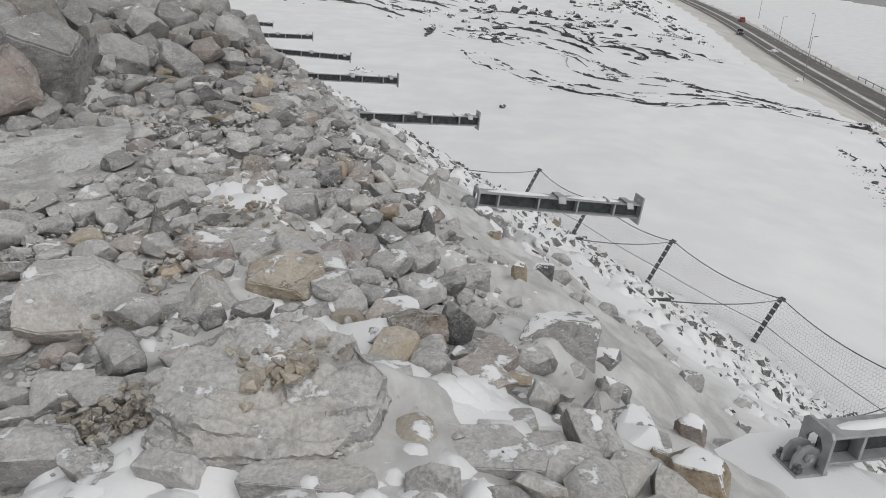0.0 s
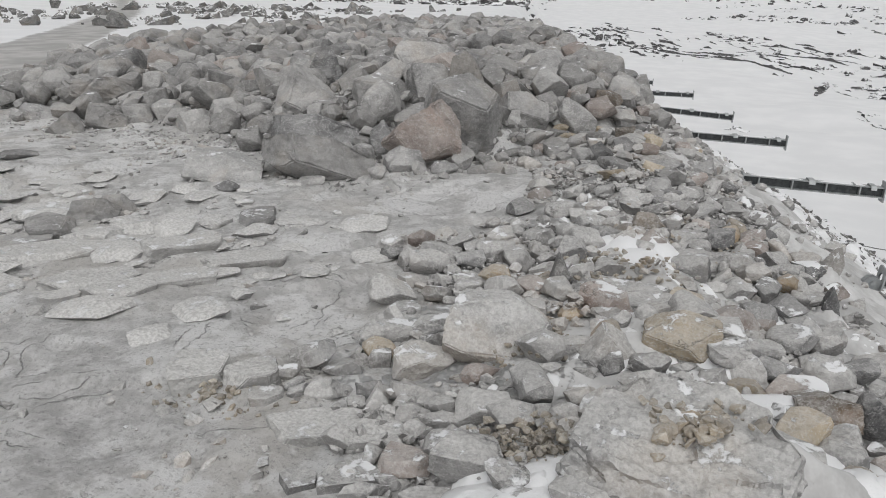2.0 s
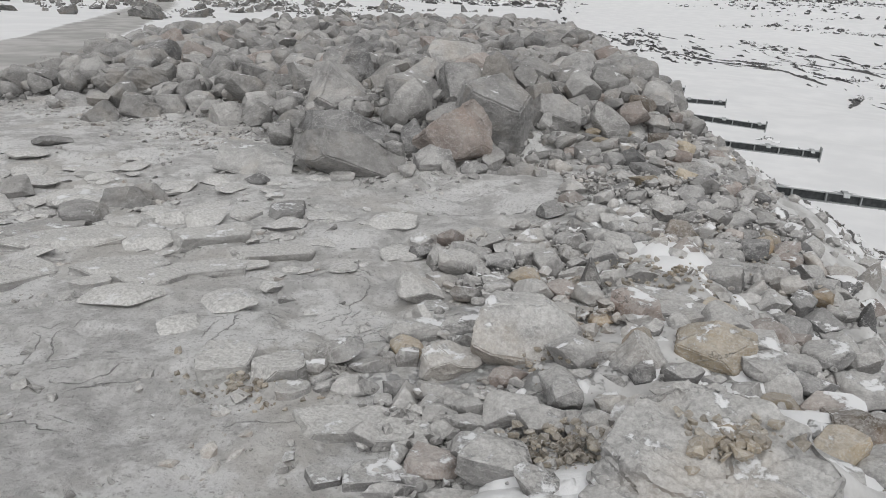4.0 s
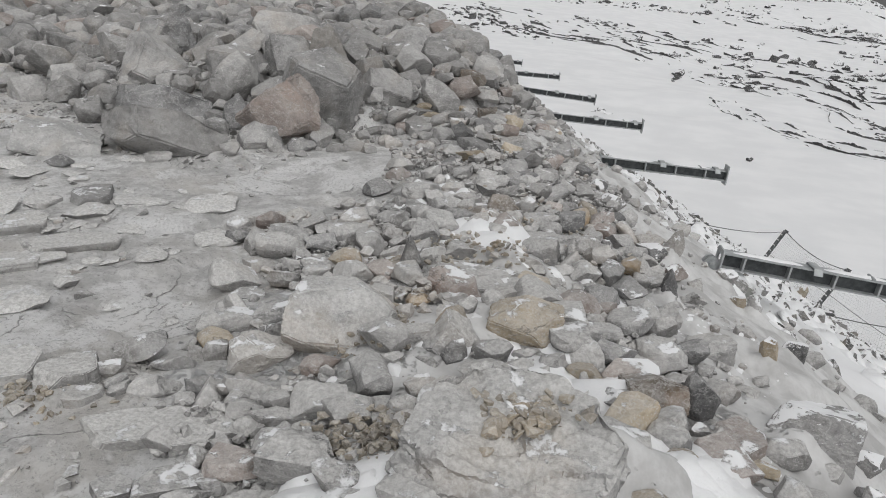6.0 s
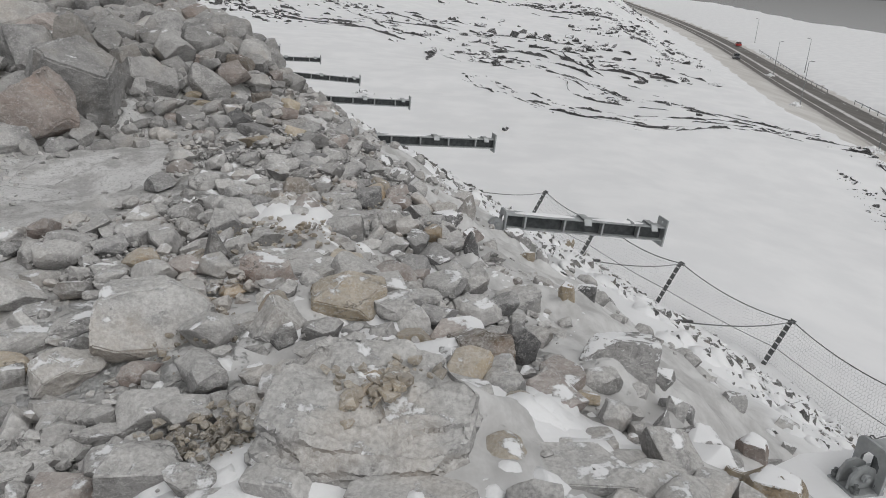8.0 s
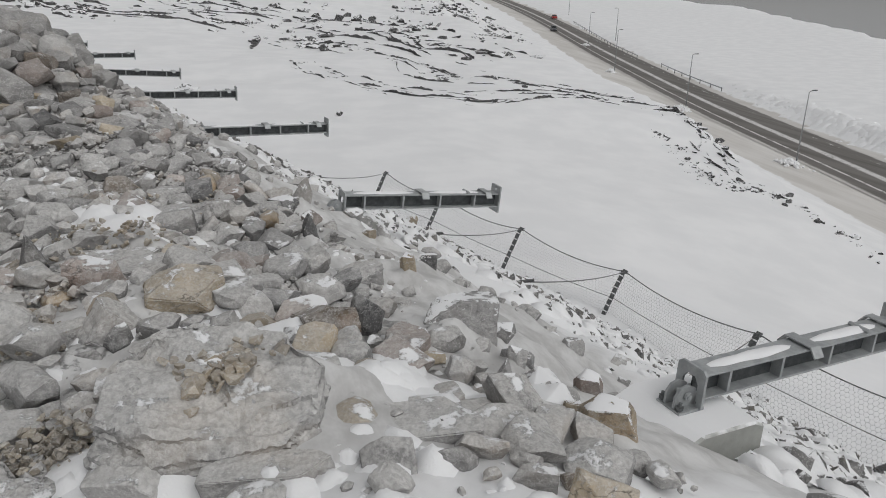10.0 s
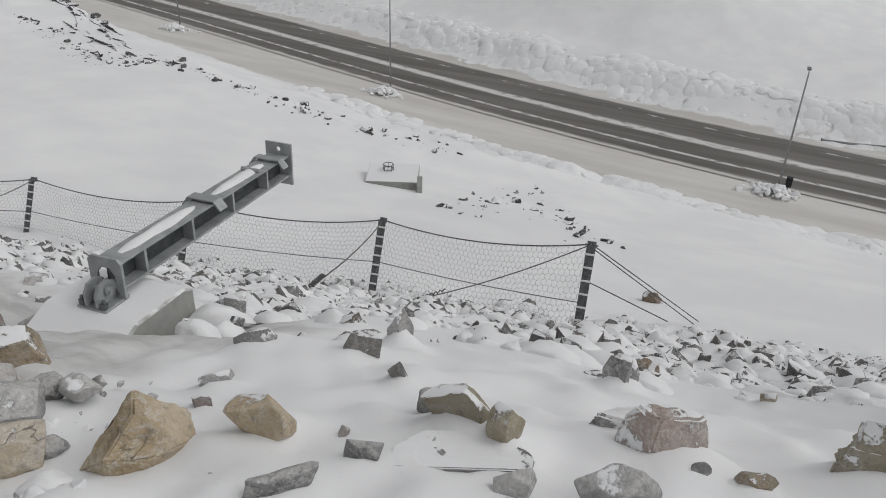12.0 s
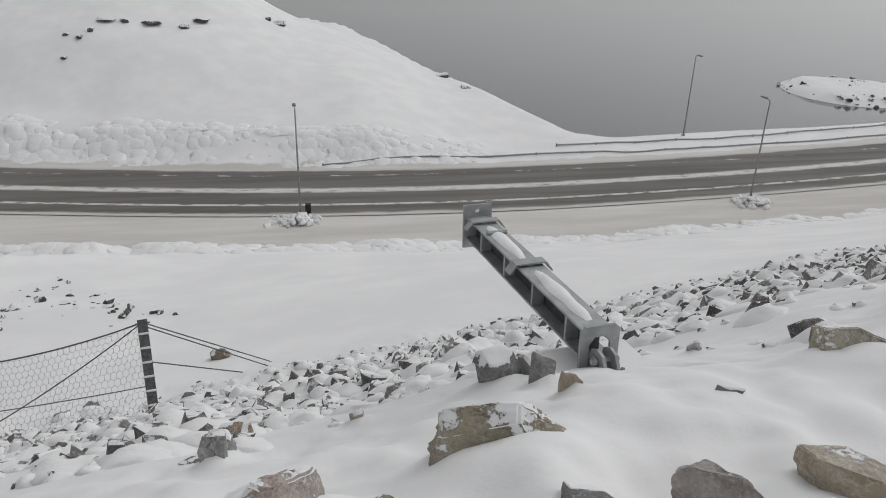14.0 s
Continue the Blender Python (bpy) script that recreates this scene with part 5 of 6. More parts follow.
    n = len(p)
    high = rng.uniform(0.7, 1.15, n)
    strew("slope_stones", p, size, high, rng, RUBBLE_SNOWY, "grey stones poking through snow on the slope", "rubble", 0.5)
    # snow plastered by the wind against the uphill side of each stone
    shift = np.stack([rng.normal(-0.26, 0.10, n), rng.normal(-0.08, 0.18, n)], 1) * size[:, None]
    snow_humps("snow_humps", p + shift, size * rng.uniform(1.5, 2.2, n), np.minimum(0.11, size * high * rng.uniform(0.42, 0.6, n)), rng, "rounded humps of wind-packed snow on the stones")
    p, size = packed(rng, 9000, -3, 6, -6, 26, 0.03, 0.26, 3.0, lambda x, y: step(across(x, y)[0], 0.9, 1.6) * (1 - step(across(x, y)[0], 2.6, 4.5)) * np.clip(0.3 + 0.7 * bumps(x, y, 0.8, 56), 0, 1) * step(y, 3.0, 5), 0.8, TAKEN)
    n = len(p)
    strew("shoulder_stones", p, size, rng.uniform(0.5, 0.95, n), rng, RUBBLE_PATCHY, "grey stones and snow on the berm's shoulder", "rubble", 0.36, level=2)
    # clods of crumbled snow on the crest and the shoulder
    p = sow(rng, 6500, -1.6, 2.6, 1.4, 7, lambda x, y: step(across(x, y)[0], -0.8, 0.2) * (1 - step(across(x, y)[0], 1.2, 2.2)) * np.clip(0.1 - 1.2 * heaped(x, y), 0, 0.6))
    n = len(p)
    strew("snow_clods", p, sizes_of(rng, n, 0.012, 0.06, 2.6), rng.uniform(0.5, 0.8, n), rng, SNOW_CAP, "small clods of crumbled snow between the stones", "snow", 0.5, level=3)
    # crumbled snow lying in the hollows between the stones
    p = sow(rng, 3000, -1.8, 2.0, 1.5, 7.5, lambda x, y: step(across(x, y)[0], -0.9, 0.3) * (1 - step(across(x, y)[0], 0.8, 1.4)) * np.clip(-0.05 - 1.1 * heaped(x, y), 0, 0.7) * (1 - 0.6 * step(y, 4, 6)))
    n = len(p)
    wide = sizes_of(rng, n, 0.05, 0.24, 1.8)
    tall = 0.02 + wide * rng.uniform(0.1, 0.24, n)
    # and the larger patches
    for x, y, many, far in ((0.30, 2.95, 16, 0.16), (-0.75, 2.33, 10, 0.12), (0.62, 2.75, 9, 0.15), (-0.95, 5.6, 12, 0.22), (-0.05, 3.25, 7, 0.12)):
        p = np.concatenate([p, np.stack([x + rng.normal(0, far, many), y + rng.normal(0, far, many)], 1)])
        wide = np.concatenate([wide, rng.uniform(0.28, 0.6, many)])
        tall = np.concatenate([tall, rng.uniform(0.05, 0.13, many)])
    snow_humps("crest_snow", p, wide, tall, rng, "crumbled white snow in the hollows of the berm")
    # dark ledges that break through the snow beyond the basin
    rock_steps("rock_ledges", LEDGES, 1.5, 9, 0.26, 0.18, rng, "thin black rock ledges breaking through the snow")
    rock_steps("far_rock_ledges", FAR_LEDGES, 4.5, 9, 0.5, 0.35, rng, "black rock ledges across the far snow")
    p = sow(rng, 20000, -10, 52, 28, 100, lambda x, y: near_lines(x, y, LEDGES, 1.3) * np.clip(-0.1 + 1.1 * bumps(x, y, 2.6, 64), 0, 1))
    n = len(p)
    strew("ledge_rocks", p, sizes_of(rng, n, 0.08, 0.55, 2.6), rng.uniform(0.35, 0.7, n), rng, LEDGE_ROCK, "black rocks along the ledges in the snow", "rocks", 0.3, None, 2.5)
    p = sow(rng, 26000, -50, 90, 76, 220, lambda x, y: near_lines(x, y, FAR_LEDGES, 4.0) * np.clip(-0.05 + 1.0 * bumps(x, y, 5, 68), 0, 1))
    n = len(p)
    strew("far_ledge_rocks", p, sizes_of(rng, n, 0.25, 1.5, 2.5), rng.uniform(0.3, 0.6, n), rng, LEDGE_ROCK, "black rocks across the far snow", "rocks", 0.3, None, 2.5)
    p = sow(rng, 26000, -160, 140, 95, 460, lambda x, y: 0.55 * (x < road_edge(y) - 14) * (bumps(x, y, 34, 65) + 0.4 * bumps(x, y, 9, 66) > 0.05))
    n = len(p)
    strew("hillside_rocks", p, sizes_of(rng, n, 0.4, 1.9, 2.4), rng.uniform(0.3, 0.6, n), rng, LEDGE_ROCK, "dark stones scattered over the snowy hillside", "rocks", 0.35)
    # rocks on the snow behind the pile, the shore and the islet
    p = sow(rng, 2600, -75, -6, 34, 90, lambda x, y: 0.35 * (bumps(x, y, 6, 67) > 0.0) * (across(x, y)[0] < -6))
    n = len(p)
    strew("hilltop_rocks", p, sizes_of(rng, n, 0.2, 1.5, 2.6), rng.uniform(0.4, 0.9, n), rng, RUBBLE_SNOWY, "brown-grey rocks in snow behind the rubble pile", "rocks", 0.3)
    p = sow(rng, 30000, 74, 215, -95, 230, lambda x, y: 0.9 * (np.abs(height(x, y) + 23.8) < 0.6))
    n = len(p)
    strew("shore_rocks", p, sizes_of(rng, n, 0.2, 0.8, 2.2), rng.uniform(0.4, 0.9, n), rng, LEDGE_ROCK, "dark snow-topped rocks along the water's edge", "rocks", 0.35)
    # lumps of ploughed snow on both banks of the road
    y = rng.uniform(-16, 110, 9000)
    x = road_edge(y) + 11.2 + 5.0 * rng.random(9000)
    far = np.stack([x, y], 1)[rng.random(9000) < np.clip(0.3 + 0.7 * bumps(x, y, 5, 71), 0.05, 1) * (1 - step(y, 60, 110))]
    y = rng.uniform(-60, 40, 1500)
    p = np.concatenate([far, np.stack([road_edge(y) - 7.1 + rng.normal(0, 0.5, 1500), y], 1)])
    n = len(p)
    wide = sizes_of(rng, n, 0.4, 2.2, 2.4)
    snow_humps("snow_lumps", p, wide, wide * rng.uniform(0.03, 0.13, n), rng, "lumps of ploughed snow along the road banks")
    # crumbs of brown rock lying on the big slab
    k = 170
    p = np.stack([-0.23 + rng.normal(0, 0.075, k), 2.61 + rng.normal(0, 0.055, k)], 1)
    strew("slab_crumbs", p, sizes_of(rng, k, 0.012, 0.07, 2.5), rng.uniform(0.5, 0.9, k), rng, CRUMBS, "brown stone crumbs on the large rock slab", "rubble", 0.2, 0.25 + 0.3 * (p[:, 1] - 2.57))
    # brown crumbs spilled over the berm and the crust
    p = np.concatenate([np.stack([x + rng.normal(0, a, many), y + rng.normal(0, b, many)], 1) for x, y, a, b, many in ((-0.85, 2.68, 0.12, 0.10, 320), (-0.95, 5.1, 0.25, 0.2, 260), (-2.62, 2.85, 0.16, 0.07, 150), (-1.15, 3.75, 0.1, 0.16, 260), (-0.4, 6.2, 0.3, 0.3, 160))])
    n = len(p)
    strew("brown_crumbs", p, sizes_of(rng, n, 0.008, 0.05, 2.2), rng.uniform(0.5, 0.9, n), rng, CRUMBS, "brown stone crumbs spilled over the berm", "rubble", 0.1, rng.uniform(0.01, 0.09, n) * (p[:, 0] > -2))
    # small rocks by the chamber and along the road's bank
    p = sow(rng, 16000, 18, 60, -2, 72, lambda x, y: 0.55 * near_lines(x, y, CLUSTER, 0.7) + 0.9 * near_lines(x, y, BROW, 0.75))
    n = len(p)
    strew("basin_rocks", p, sizes_of(rng, n, 0.06, 0.42, 2.4), rng.uniform(0.35, 0.8, n), rng, LEDGE_ROCK, "dark stones showing through the snow bank", "rocks", 0.3)


strew_all()


# ---- hinged barrier posts on their footings ----
def barrier_post():
    """A steel H-beam post, 1.5 m, lying out over the slope on its hinge. It runs along x from 0."""
    root = new("barrier_post")
    long, h, b, tf, tw = 1.54, 0.14, 0.142, 0.012, 0.009
    # the web's dark colour stands in for shade under the upper flange
    part("web", boxes((0.01, long, -tw / 2, tw / 2, -h / 2 + tf, h / 2 - tf)), SHADED_WEB, root, "steel web, coloured dark for the shade between the flanges")
    part("flange", boxes((0.012, long, -b / 2, b / 2, h / 2 - tf, h / 2), bevel=0.003), GALVANISED, root)
    part("flange", boxes((0.012, long, -b / 2, b / 2, -h / 2, -h / 2 + tf), bevel=0.003), GALVANISED, root)
    for x in (0.19, 0.56, 0.93, 1.29):
        for s in (-1, 1):
            y0, y1 = sorted((s * (tw / 2 + 0.001), s * (b / 2 - 0.003)))
            part("stiffener", boxes((x - 0.008, x + 0.008, y0, y1, -h / 2 + tf + 0.001, h / 2 - tf - 0.001)), GALVANISED, root)
    # notched plate at the hinge
    o = [(-0.092, -0.105), (-0.05, -0.105), (-0.05, 0.01), (-0.025, 0.045), (0.025, 0.045), (0.05, 0.01), (0.05, -0.105), (0.092, -0.105), (0.092, 0.075), (0.07, 0.097), (-0.07, 0.097), (-0.092, 0.075)]
    part("hinge_plate", prism(bmesh.new(), o, 0.014, "x", -0.004), GALVANISED, root, "notched galvanised end plate")
    # plate at the head, with a round hole
    bm = bmesh.new()
    ring = [(0.016 * math.cos(a * math.pi / 4), 0.105 + 0.016 * math.sin(a * math.pi / 4)) for a in range(8)]
    rect = [(0.09, 0.105), (0.09, 0.145), (0.0, 0.145), (-0.09, 0.145), (-0.09, 0.105), (-0.09, -0.125), (0.0, -0.125), (0.09, -0.125)]
    lay = [[bm.verts.new((x, *p)) for p in ring] + [bm.verts.new((x, *p)) for p in rect] for x in (long + 0.001, long + 0.015)]
    for j in range(8):
        k = (j + 1) % 8
        bm.faces.new((lay[0][j], lay[0][k], lay[0][8 + k], lay[0][8 + j]))
        bm.faces.new((lay[1][j], lay[1][8 + j], lay[1][8 + k], lay[1][k]))
        bm.faces.new((lay[0][8 + j], lay[0][8 + k], lay[1][8 + k], lay[1][8 + j]))
        bm.faces.new((lay[0][k], lay[0][j], lay[1][j], lay[1][k]))
    bmesh.ops.recalc_face_normals(bm, faces=bm.faces)
    part("head_plate", bm, GALVANISED, root, "square galvanised head plate with a hole")
    # rope guides bent over the upper flange
    for x, w in ((0.76, 0.07), (1.42, 0.06)):
        bm = boxes((x - w / 2, x + w / 2, -b / 2 - 0.012, b / 2 + 0.012, h / 2 + 0.012, h / 2 + 0.02), (x - 0.02, x + 0.02, -0.02, 0.02, h / 2 - 0.002, h / 2 + 0.016))
        for s in (-1, 1):
            prism(bm, [(s * (b / 2 + 0.012), h / 2 + 0.02), (s * (b / 2 + 0.05), h / 2 - 0.03), (s * (b / 2 + 0.045), h / 2 - 0.036), (s * (b / 2 + 0.008), h / 2 + 0.012)], w, "x", x - w / 2)
        part("rope_guide", bm, GALVANISED, root, "bent galvanised rope guide")
    part("lug", tubes(([(1.22, -0.06, h / 2 + 0.012), (1.22, 0.06, h / 2 + 0.012)], 0.012)), GALVANISED, root)
    # hinge
    for s in (-1, 1):
        o = [(-0.12, -0.10), (0.012, -0.10), (0.02, -0.06), (0.0, -0.01), (-0.05, 0.012), (-0.095, 0.0), (-0.12, -0.04)]
        part("hinge_lug", prism(bmesh.new(), o, 0.014, "y", s * 0.03 - 0.007), GALVANISED, root)
    part("hinge_bolt", tubes(([(-0.055, -0.065, -0.04), (-0.055, 0.065, -0.04)], 0.013), ([(-0.055, -0.058, -0.04), (-0.055, -0.045, -0.04)], 0.022), ([(-0.055, 0.045, -0.04), (-0.055, 0.058, -0.04)], 0.022)), GALVANISED, root, "thick hinge bolt")
    # snow lying on the flanges
    for x0, x1, wide in ((0.10, 0.68, 0.052), (0.84, 1.36, 0.05)):
        bm = bmesh.new()
        rows = []
        for i in range(17):
            t = i / 16
            half = wide * (math.sin(math.pi * min(1, max(0.02, t))) ** 0.35) * (0.8 + 0.25 * noise.noise(Vector((t * 4, x0 * 7, 0))))
            x = x0 + (x1 - x0) * t
            rows.append([bm.verts.new((x, half * a, h / 2 + 0.001 + 0.018 * (1 - a * a) * min(1, 6 * t, 6 * (1 - t)))) for a in (-1, -0.6, 0, 0.6, 1)])
        for r0, r1 in zip(rows, rows[1:]):
            for j in range(4):
                bm.faces.new((r0[j], r1[j], r1[j + 1], r0[j + 1]))
        part("snow_strip", bm, SNOW_CAP, root, "strip of wind-packed snow", True)
    return tagged(root, "galvanised steel H-beam barrier post lying on its hinge", "barrier post", "barrier posts along the berm")


def footing():
    root = new("concrete_footing")
    bm = bmesh.new()
    prism(bm, [(-0.36, -0.7), (0.26, -0.7), (0.26, -0.16), (0.19, -0.125), (-0.14, -0.11), (-0.36, -0.2)], 0.52, "y", -0.26)
    bmesh.ops.bevel(bm, geom=list(bm.edges), offset=0.012, segments=1, affect="EDGES")
    part("block", bm, CONCRETE_SNOWY, root)
    part("anchor_plate", boxes((-0.13, 0.03, -0.08, 0.08, -0.118, -0.1), bevel=0.003), GALVANISED, root, "galvanised anchor plate")
    for x in (-0.11, 0.01):
        for y in (-0.06, 0.06):
            part("anchor_bolt", tubes(([(x, y, -0.1), (x, y, -0.055)], 0.010), ([(x, y, -0.09), (x, y, -0.074)], 0.019)), STEEL_DARK, root)
    return tagged(root, "cast concrete footing with snow on top", "footing", "footings of the barrier posts")


def along(base, tip):
    a, b = Vector(base), Vector(tip)
    x = (b - a).normalized()
    y = Vector((0, 0, 1)).cross(x).normalized()
    z = x.cross(y)
    m = Matrix((x, y, z)).transposed().to_4x4()
    m.translation = a
    return m


def place_posts():
    first, block = barrier_post(), footing()
    for i, (base, tip) in enumerate(POSTS):
        m = along(base, tip)
        flat = along(base, (tip[0], tip[1], base[2]))
        DRIFTS.append((base[0] - 0.55, base[1] - 0.08, 0.7, max(0.0, base[2] - 0.3 - ground_z(base[0] - 0.55, base[1] - 0.08))))
        if i == 0:
            big = Matrix.Diagonal((1.27, 1.27, 1.27, 1))
            first.matrix_world, block.matrix_world = m @ big, flat @ big
        else:
            grow = (Vector(tip) - Vector(base)).length / 1.96
            copy_thing(first, m @ Matrix.Diagonal((grow, 1, 1, 1)))
            copy_thing(block, flat)


place_posts()


# ---- the net fence down the slope ----
FENCE = [(6.74, 27.53, -7.97), (7.71, 23.57, -7.80), (9.00, 19.85, -7.84), (10.45, 16.29, -7.97), (10.61, 11.36, -7.41), (11.39, 7.02, -7.07), (11.00, 2.74, -6.23)]


def wires(name, p, q, radius, material):
    """Straight three-sided wires from p to q, all in one mesh."""
    way = (q - p) / (np.linalg.norm(q - p, axis=1)[:, None] + 1e-9)
    a = np.cross(way, (0.83, 0.12, 0.55))
    a /= np.linalg.norm(a, axis=1)[:, None]
    b = np.cross(way, a)
    ring = [radius * (math.cos(t) * a + math.sin(t) * b) for t in (0.0, 2.094, 4.189)]
    verts = np.stack([p + ring[0], p + ring[1], p + ring[2], q + ring[0], q + ring[1], q + ring[2]], 1).reshape(-1, 3)
    at = 6 * np.arange(len(p))
    faces = np.concatenate([np.stack([at + k, at + (k + 1) % 3, at + 3 + (k + 1) % 3, at + 3 + k], 1) for k in range(3)])
    return mesh_from_arrays(name, verts, faces, material)


def build_fence():
    root = new("net_fence")
    tagged(root, "low fence of hexagonal wire net on dark steel posts", "fence")
    tops = [Vector(p) for p in FENCE]
    feet = []
    for p in tops:
        f = p.copy()
        while f.z > ground_z(f.x, f.y) - 0.06:
            f = f + Vector((-0.43, -0.08, -0.9)) * 0.03
        feet.append(f)
        up = (p - f).normalized()
        side = Vector((0.19, -0.98, 0)).normalized()
        out = up.cross(side).normalized()
        bm = bmesh.new()
        # an angle section
        o = [(-0.075, -0.07), (0.075, -0.07), (0.075, -0.055), (-0.06, -0.055), (-0.06, 0.07), (-0.075, 0.07)]
        lo = [bm.verts.new(f + side * a + out * b) for a, b in o]
        hi = [bm.verts.new(p + side * a + out * b) for a, b in o]
        for i in range(6):
            bm.faces.new((lo[i], lo[(i + 1) % 6], hi[(i + 1) % 6], hi[i]))
        bm.faces.new(hi)
        bm.faces.new(lo[::-1])
        bmesh.ops.recalc_face_normals(bm, faces=bm.faces)
        post = part("post", bm, POST_STEEL, root, "dark steel angle post flecked with snow")
        part("post_cap", tubes(([p - up * 0.05, p + up * 0.05], 0.075), ([p - side * 0.11 - up * 0.01, p + side * 0.11 - up * 0.01], 0.016)), POST_STEEL, post)
        for k in range(7):
            c = f.lerp(p, 0.12 + 0.13 * k)
            part("clip", tubes(([c - side * 0.09 - out * 0.06, c + side * 0.07 - out * 0.085], 0.018)), SNOW_CAP, post, "snow-caked clip")

    def top_at(a, b, t):
        return a.lerp(b, t) - Vector((0, 0, 0.22 * 4 * t * (1 - t) * min(1, (b - a).length / 4)))

    for (a, b), (fa, fb) in zip(zip(tops, tops[1:]), zip(feet, feet[1:])):
        part("top_rope", tubes(([top_at(a, b, i / 14) for i in range(15)], 0.012)), ROPE, root)
        ma, mb = fa.lerp(a, 0.42), fb.lerp(b, 0.42)
        part("middle_rope", tubes(([ma.lerp(mb, i / 8) - Vector((0, 0, 0.05 * 4 * i / 8 * (1 - i / 8))) for i in range(9)], 0.008)), ROPE, root)
        # hexagonal net
        span = (b - a).length
        cw, rows = 0.098, 15
        i, j = np.meshgrid(np.arange(int(span / (cw * 0.5)) + 1), np.arange(rows), indexing="ij")

        def knots(i, j):
            t = np.minimum(1.0, i * cw * 0.5 / span)[..., None]
            top = np.array(a) * (1 - t) + np.array(b) * t
            top[..., 2] -= 0.88 * (t * (1 - t))[..., 0] * min(1, span / 4)
            foot = np.array(fa) * (1 - t) + np.array(fb) * t
            foot[..., 2] = height(foot[..., 0], foot[..., 1]) + 0.02
            s = np.minimum(1.0, (j + 0.34 * ((i + j) % 2)) / rows)[..., None]
            q = top + (foot - top) * s
            q[..., 0] += 0.05 * bumps(i * 0.13, j * 0.2 + a.y, 1.0, 91)
            return q.reshape(-1, 3)

        up = ((i + j) % 2 == 0) & (j > 0)
        ends = np.concatenate([knots(i, j), knots(i[up], j[up])]), np.concatenate([knots(i + 1, j), knots(i[up], j[up] - 1)])
        net = new("net", wires("net", *ends, 0.0028, WIRE))
        net.parent = root
        tagged(net, "hexagonal wire net")

    # stays up the slope, with twisted grips at their ends
    for k, (x, y) in ((0, (1.9, 14.2)), (2, (3.4, 11.4)), (3, (3.7, 8.5)), (4, (7.6, 9.8)), (5, (6.0, 4.7)), (6, (10.6, 5.9))):
        p = tops[k]
        q = Vector((x, y, ground_z(x, y) + 0.05))
        stay = part("stay", tubes(([p.lerp(q, i / 8) - Vector((0, 0, 0.10 * 4 * i / 8 * (1 - i / 8))) for i in range(9)], 0.010)), ROPE, root)
        way = (q - p).normalized()
        a, b = way.cross(Vector((0, 0, 1))).normalized(), way.orthogonal().normalized()
        part("grip", tubes(([q - way * (0.75 - 0.7 * i / 40) + 0.022 * (math.cos(i * 1.1) * a + math.sin(i * 1.1) * b) for i in range(41)], 0.012)), ROPE, stay, "twisted rope grip")
    p = tops[6]
    for x, y, drop in ((13.2, 1.0, 0.0), (12.9, 1.05, 0.06), (12.6, 1.5, 0.72)):
        a = p - Vector((0, 0, drop))
        part("end_stay", tubes(([a, (x, y, ground_z(x, y) + 0.05)], 0.011)), ROPE, root)


build_fence()


# ---- drain chamber in the basin ----
def build_chamber():
    x, y = 23.6, 14.1
    z = ground_z(x, y)
    root = new("concrete_chamber")
    root.matrix_world = pose(x, y, z, 0, 0, 26)
    part("slab", boxes((-0.9, 0.9, -1.0, 1.0, -0.6, 0.42), bevel=0.03), CONCRETE_SNOWY, root)
    bm = bmesh.new()
    for i in range(8):
        a = 2 * math.pi * i / 8
        tube(bm, [(0.2 + 0.2 * math.cos(a), 0.2 + 0.2 * math.sin(a), 0.40), (0.2 + 0.2 * math.cos(a), 0.2 + 0.2 * math.sin(a), 0.66)], 0.014, 4)
    for zz in (0.48, 0.66):
        tube(bm, [(0.2 + 0.2 * math.cos(2 * math.pi * i / 16), 0.2 + 0.2 * math.sin(2 * math.pi * i / 16), zz) for i in range(17)], 0.016, 4)
    part("grate_cage", bm, STEEL_DARK, root, "round steel grate cage")
    part("fin", prism(bmesh.new(), [(-1.3, -0.5), (-0.95, -0.5), (-0.95, 0.2), (-1.05, 0.75), (-1.25, 0.4)], 0.2, "y", -1.2), CONCRETE_SNOWY, root)
    tagged(root, "square concrete drain chamber buried in snow", "drain chamber")


build_chamber()


# ---- street lamps ----
def street_lamp():
    root = new("street_lamp")
    part("pole", tube(bmesh.new(), [(0, 0, -0.3), (0, 0, 4), (0, 0, 7.9)], 0.085, 8, 0.045), LAMP_STEEL, root, "", True)
    part("arm", tubes(([(0, 0, 7.85), (0.12, 0, 7.98), (0.55, 0, 8.03)], 0.035)), LAMP_STEEL, root)
    bm = boxes((0.42, 1.05, -0.12, 0.12, 8.0, 8.1), bevel=0.03)
    head = part("lamp_head", bm, STEEL_DARK, root)
    part("lens", boxes((0.55, 0.98, -0.09, 0.09, 7.985, 8.004)), LAMP_GLASS, head)
    part("foot", boxes((-0.15, 0.15, -0.15, 0.15, -0.2, 0.12), bevel=0.02), CONCRETE, root)
    return tagged(root, "tall grey steel street lamp beside the road", "street lamp", "street lamps along the road")


def snow_heap(x, y, wide, tall, seed):
    """A heap of ploughed lumps."""
    rng = np.random.default_rng(seed)
    n = 90
    p = np.stack([x + rng.normal(0, wide * 0.33, n), y + rng.normal(0, wide * 0.5, n)], 1)
    lift = tall * np.exp(-((p[:, 0] - x) ** 2 + (p[:, 1] - y) ** 2) / (wide * 0.5) ** 2)
    strew("snow_heap", p, rng.uniform(0.12, 0.5, n), rng.uniform(0.6, 1.0, n), rng, SNOW_CAP, "heap of ploughed snow lumps round a lamp foot", "snow heap", 0.35, lift, level=2)


